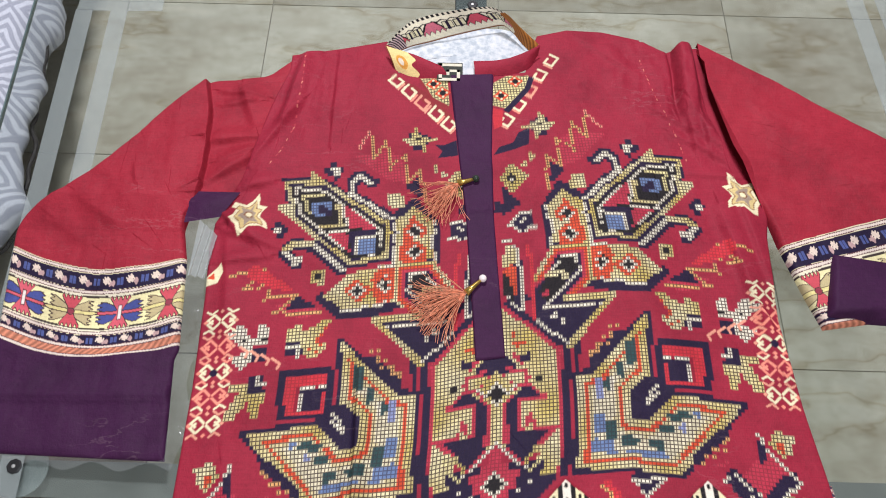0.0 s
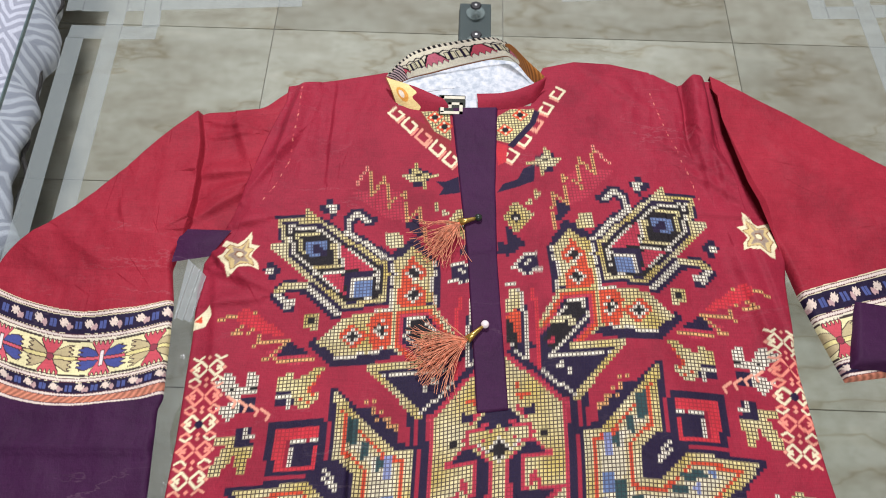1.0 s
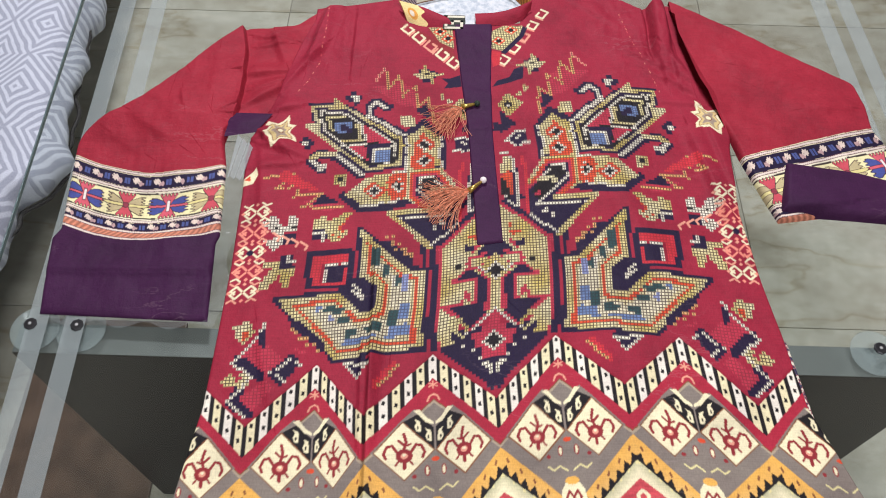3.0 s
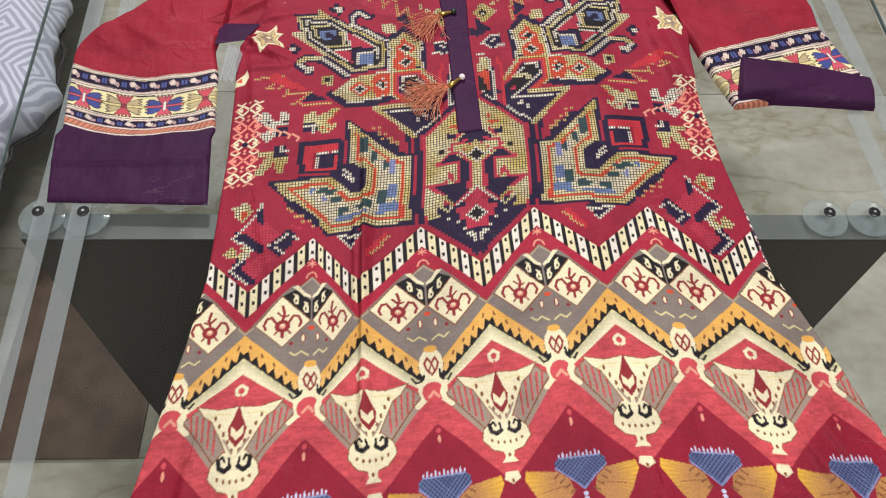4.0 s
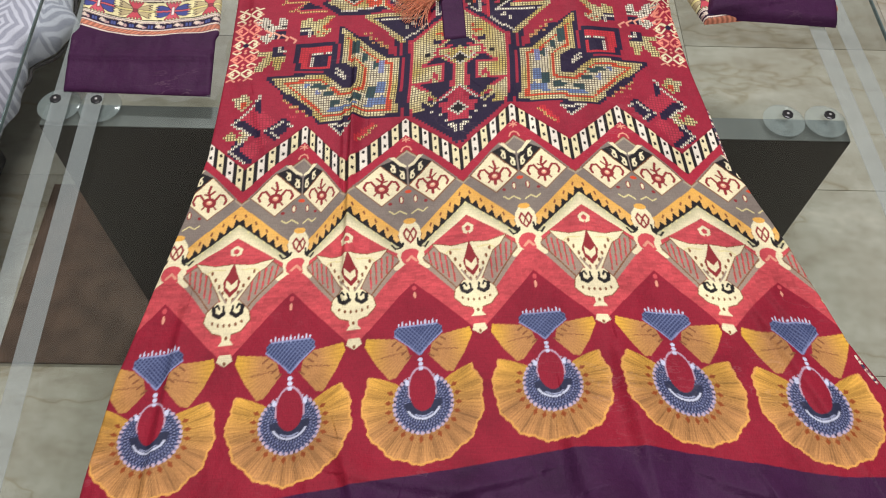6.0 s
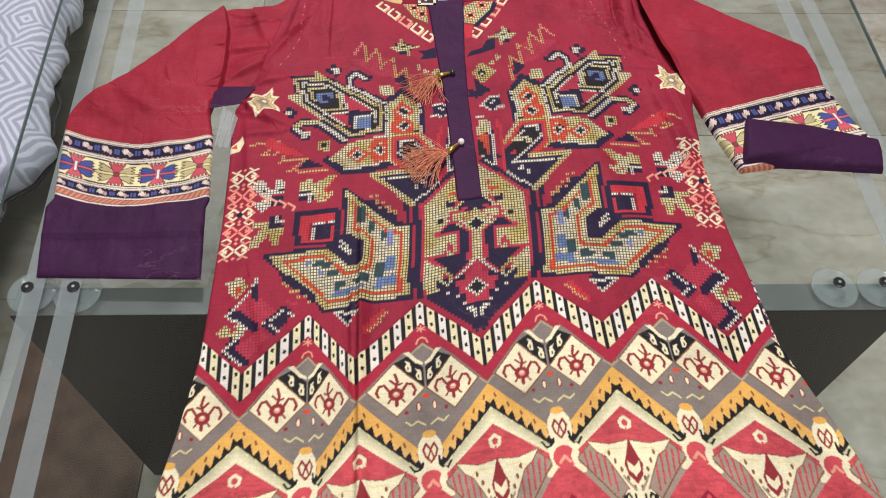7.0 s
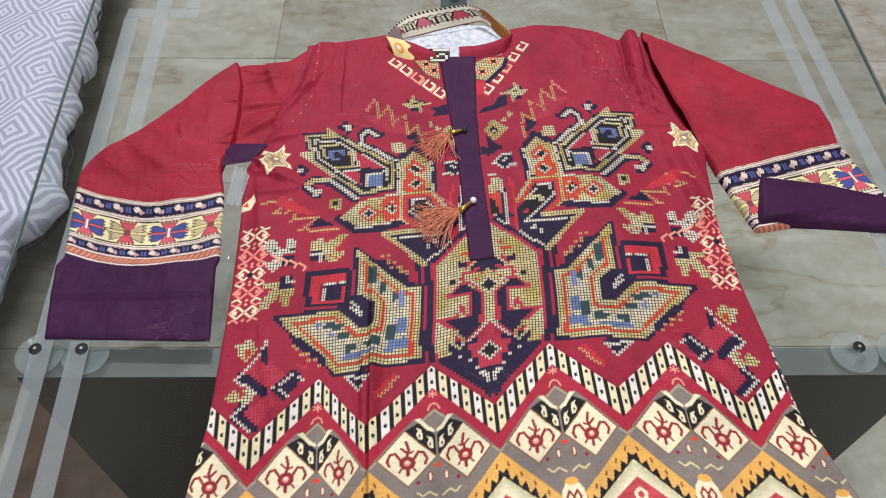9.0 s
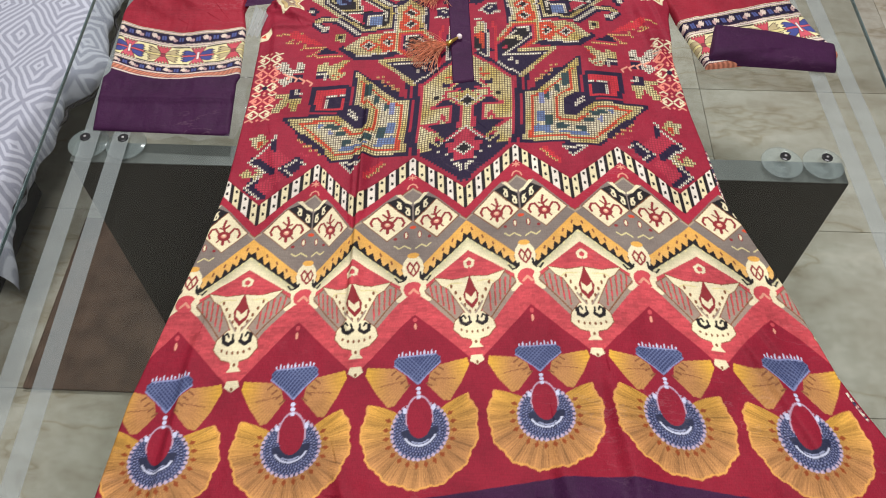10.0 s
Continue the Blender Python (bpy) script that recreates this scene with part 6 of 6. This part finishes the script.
ring_band("collar_front", "-0.104,0.486,0.006 -0.088,0.477,0.006 -0.068,0.473,0.006 -0.038,0.474,0.007", "-0.117,0.512,0.020 -0.096,0.503,0.022 -0.078,0.498,0.020 -0.047,0.488,0.013", 160, front_left, "red collar band with a yellow flower")
ring_band("collar_front", "-0.006,0.478,0.009 0.020,0.480,0.007 0.045,0.484,0.006 0.060,0.492,0.007 0.072,0.512,0.010", "-0.008,0.497,0.013 0.018,0.496,0.016 0.036,0.499,0.018 0.055,0.507,0.020 0.074,0.518,0.022", 160, front_right, "plain red collar band")
ring_band("collar_back", "-0.104,0.515,0.004 -0.086,0.525,0.005 -0.062,0.532,0.006 -0.035,0.541,0.008 0.000,0.551,0.010 0.030,0.558,0.012 0.043,0.545,0.010 0.053,0.530,0.008 0.066,0.516,0.006", "-0.115,0.512,0.022 -0.100,0.528,0.030 -0.085,0.540,0.034 -0.062,0.549,0.036 -0.037,0.554,0.038 -0.010,0.561,0.038 0.012,0.565,0.036 0.032,0.556,0.034 0.050,0.538,0.028 0.072,0.520,0.020", 320, back_inside, "inside of the back collar with woven border")
bm = bmesh.new()
n = 40
vs = []
for k in range(n):
    a = 2 * math.pi * k / n
    vs.append(bm.verts.new((-0.020 + 0.088 * math.cos(a), 0.512 + (0.045 if math.sin(a) > 0 else 0.036) * math.sin(a) + 0.18 * 0.088 * math.cos(a) * (1 if math.sin(a) > 0 else 0.2), 0.0030)))
c = bm.verts.new((-0.02, 0.515, 0.0042))
for k in range(n):
    bm.faces.new((vs[k], vs[(k + 1) % n], c))
bmesh.ops.subdivide_edges(bm, edges=bm.edges[:], cuts=4, use_grid_fill=True)
for v in bm.verts:
    v.co.z += 0.0012 * noise.noise(v.co * 60)
ls = Nodes("pale_lining", 0.85)
lco = ls.coords()
ls.colour(ls.ramp(ls.noise(lco, 130, 3), (0.38, (0.40, 0.45, 0.49)), (0.52, (0.54, 0.58, 0.60)), (0.64, (0.63, 0.65, 0.66))))
ls.bump(ls.noise(lco, 70, 4), 0.4, 0.003)
part("lining", bm, ls.mat, tunic, "pale blue-white wrong side of the back", True)
# printed key at the collar opening
kb = bmesh.new()
part("tab_ground", box(-0.052, -0.021, 0.4675, 0.4965, 0.0085, 0.0100, 0.0006, 1), plain("green_black_cotton", (0.03, 0.035, 0.025), 0.8), tunic, "green-black end of the collar")
for x0, x1, y0, y1 in ((-0.050, -0.022, 0.4905, 0.4945), (-0.050, -0.046, 0.470, 0.4945), (-0.050, -0.024, 0.468, 0.472), (-0.028, -0.024, 0.468, 0.485), (-0.041, -0.024, 0.4815, 0.485), (-0.041, -0.037, 0.4765, 0.485)):
    b2 = box(x0, x1, y0, y1, 0.0098, 0.0103)
    m_ = bpy.data.meshes.new("tmp")
    b2.to_mesh(m_)
    b2.free()
    kb.from_mesh(m_)
    bpy.data.meshes.remove(m_)
part("collar_tab", kb, plain("cream_thread", (0.70, 0.66, 0.50), 0.7), tunic, "cream key motif at the collar opening")


# ---------- tassels ----------
def tassel(parent, head, foot, spread, length, strands, thread, bead_material, seed, zb=0.010, fall=None):
    """A bead, a gold cap and a fan of threads."""
    rng = random.Random(seed)
    h, f = Vector((*head, zb)), Vector((*foot, zb))
    d = (f - h).normalized()
    side = Vector((-d.y, d.x, 0))
    hold = new("tassel")
    hold.parent = parent
    hold.location = (0, 0, 0)
    tagged(hold, "thread tassel with gold cap and bead")
    bm = bmesh.new()
    bmesh.ops.create_uvsphere(bm, u_segments=14, v_segments=8, radius=0.0042)
    bm.transform(Matrix.Translation(h))
    part("bead", bm, bead_material, hold, "", True)
    rot = Vector((0, 0, 1)).rotation_difference(d).to_matrix().to_4x4()
    cap_len = (f - h).length
    part("cap", turned(((0.0014, 0.002), (0.0022, cap_len * 0.3), (0.0028, cap_len * 0.6), (0.0042, cap_len)), 12, Matrix.Translation(h) @ rot), GOLD, hold, "", True)
    if fall:
        d = Vector((*fall, 0)).normalized()
        side = Vector((-d.y, d.x, 0))
    bm = bmesh.new()
    for _ in range(strands):
        a = rng.gauss(0, spread)
        ln = length * rng.uniform(0.72, 1.06)
        curl = rng.uniform(-0.35, 0.35)
        lift = rng.uniform(0, 0.010)
        pts = []
        for k in range(7):
            s = k / 6
            ang = a + curl * s * s
            dirn = d * math.cos(ang) + side * math.sin(ang)
            p = f + dirn * ln * s
            p.z = zb - 0.0005 + lift * math.sin(math.pi * s) - 0.002 * s + rng.uniform(-0.0006, 0.0006)
            p.x += rng.uniform(-1, 1) * 0.0012 * s
            p.y += rng.uniform(-1, 1) * 0.0012 * s
            pts.append(p)
        tube(bm, pts, 0.00042, 0.0003, 3)
    part("fringe", bm, thread, hold)
    return hold


tassel(tunic, (-0.004, 0.326), (-0.024, 0.319), 0.34, 0.056, 75, THREAD, BLACK_BEAD, 3, 0.0135, (-0.034, -0.046))
tassel(tunic, (0.004, 0.202), (-0.013, 0.185), 0.40, 0.062, 120, THREAD, PEARL, 4, 0.0135, (-0.048, -0.026))
tassel(tunic, (0.081, -0.527), (0.083, -0.549), 0.16, 0.045, 50, RED_THREAD, PEARL, 5, 0.006)
tassel(tunic, (0.276, -0.516), (0.273, -0.540), 0.20, 0.045, 50, RED_THREAD, BLACK_BEAD, 6, 0.006)

# ---------- polythene under the sleeve, dark plastic under the hem ----------
w = np.linspace(0, 1, 110)
Tt, Ww = np.meshgrid(w, w, indexing="ij")
X = -0.480 + Ww * 0.196 + 0.006 * np.sin(Tt * 17)
Y = 0.268 - Tt * 0.268 + 0.004 * np.sin(Ww * 23)
crumple = np.abs(fbm(X, Y, 90, 51)) + 0.6 * np.abs(fbm(X, Y, 210, 52))
bag = sheet("polythene_bag", X, Y, 0.0006 + (0.0012 + 0.0060 * np.clip((X + 0.304) / 0.008, 0, 1)) * crumple, POLY, None)
bag_mesh = bag
bag = thing("polythene_bag", "", "", (0, 0, 0))
bag_mesh.name, bag_mesh.parent = "film", bag
FC = ((-0.305, 0.266), (-0.284, 0.248), (-0.288, 0.195), (-0.308, 0.2))
w2 = np.linspace(0, 1, 46)
Ft, Fw = np.meshgrid(w2, w2, indexing="ij")
bilinear = lambda k: (FC[0][k] * (1 - Fw) + FC[1][k] * Fw) * (1 - Ft) + (FC[3][k] * (1 - Fw) + FC[2][k] * Fw) * Ft
Fx, Fy = bilinear(0), bilinear(1)
Fz = 0.006 + 0.010 * np.abs(((Fw * 2.6 + 0.4 * Ft) % 1.0) - 0.5) + 0.0025 * np.abs(fbm(Fx, Fy, 260, 71))
sheet("folded_flap", Fx, Fy, Fz, FLAP, bag, None, None, "pale folded end of the film")
tagged(bag, "crumpled clear polythene bag lying under the sleeve", "plastic bag")
X = -0.004 + Ww * 0.296 + 0.004 * np.sin(Tt * 21)
Y = -0.505 - Tt * 0.16
foil = sheet("plastic_wrapper", X, Y, 0.0006 + (0.0005 + 0.006 * np.clip((-0.545 - Y) / 0.03, 0, 1)) * np.abs(fbm(X, Y, 60, 61)), FOIL, None)
tagged(foil, "dark blue glossy plastic wrapper with a painted pale reflection under the hem", "wrapper")

# Thin sheet over a brown floor tile in shade; the shade is its colour.
floor_shade_bm = box(-0.805, -0.535, -0.103, 0.300, FLOOR_Z + 0.0005, FLOOR_Z + 0.009, 0.003)
tagged(part("floor_mat", floor_shade_bm, plain("brown_floor_shade", (0.105, 0.066, 0.044), 0.45, 0, 0.3, 25, 0.15)), "thin dark brown sheet for the shaded floor tile beside the bed", "floor mat")

# ---------- floor tiles ----------
TW, TD = 0.525, 0.43
tile_bm = box(-TW / 2 + 0.0008, TW / 2 - 0.0008, -TD / 2 + 0.0008, TD / 2 - 0.0008, -0.008, 0.0, 0.0008, 1)
tile_me = bpy.data.meshes.new("tile")
tile_bm.to_mesh(tile_me)
tile_bm.free()
tile_me.materials.append(TILE)
for i in range(-6, 7):
    for j in range(-7, 8):
        x, y = 0.3325 + TW * i, 0.545 + TD * j
        if RX0 + 0.2 < x < RX1 - 0.2 and RY0 + 0.2 < y < RY1 - 0.2:
            ob = new("tile", tile_me)
            ob.parent = floor
            ob.location = (x, y, FLOOR_Z)
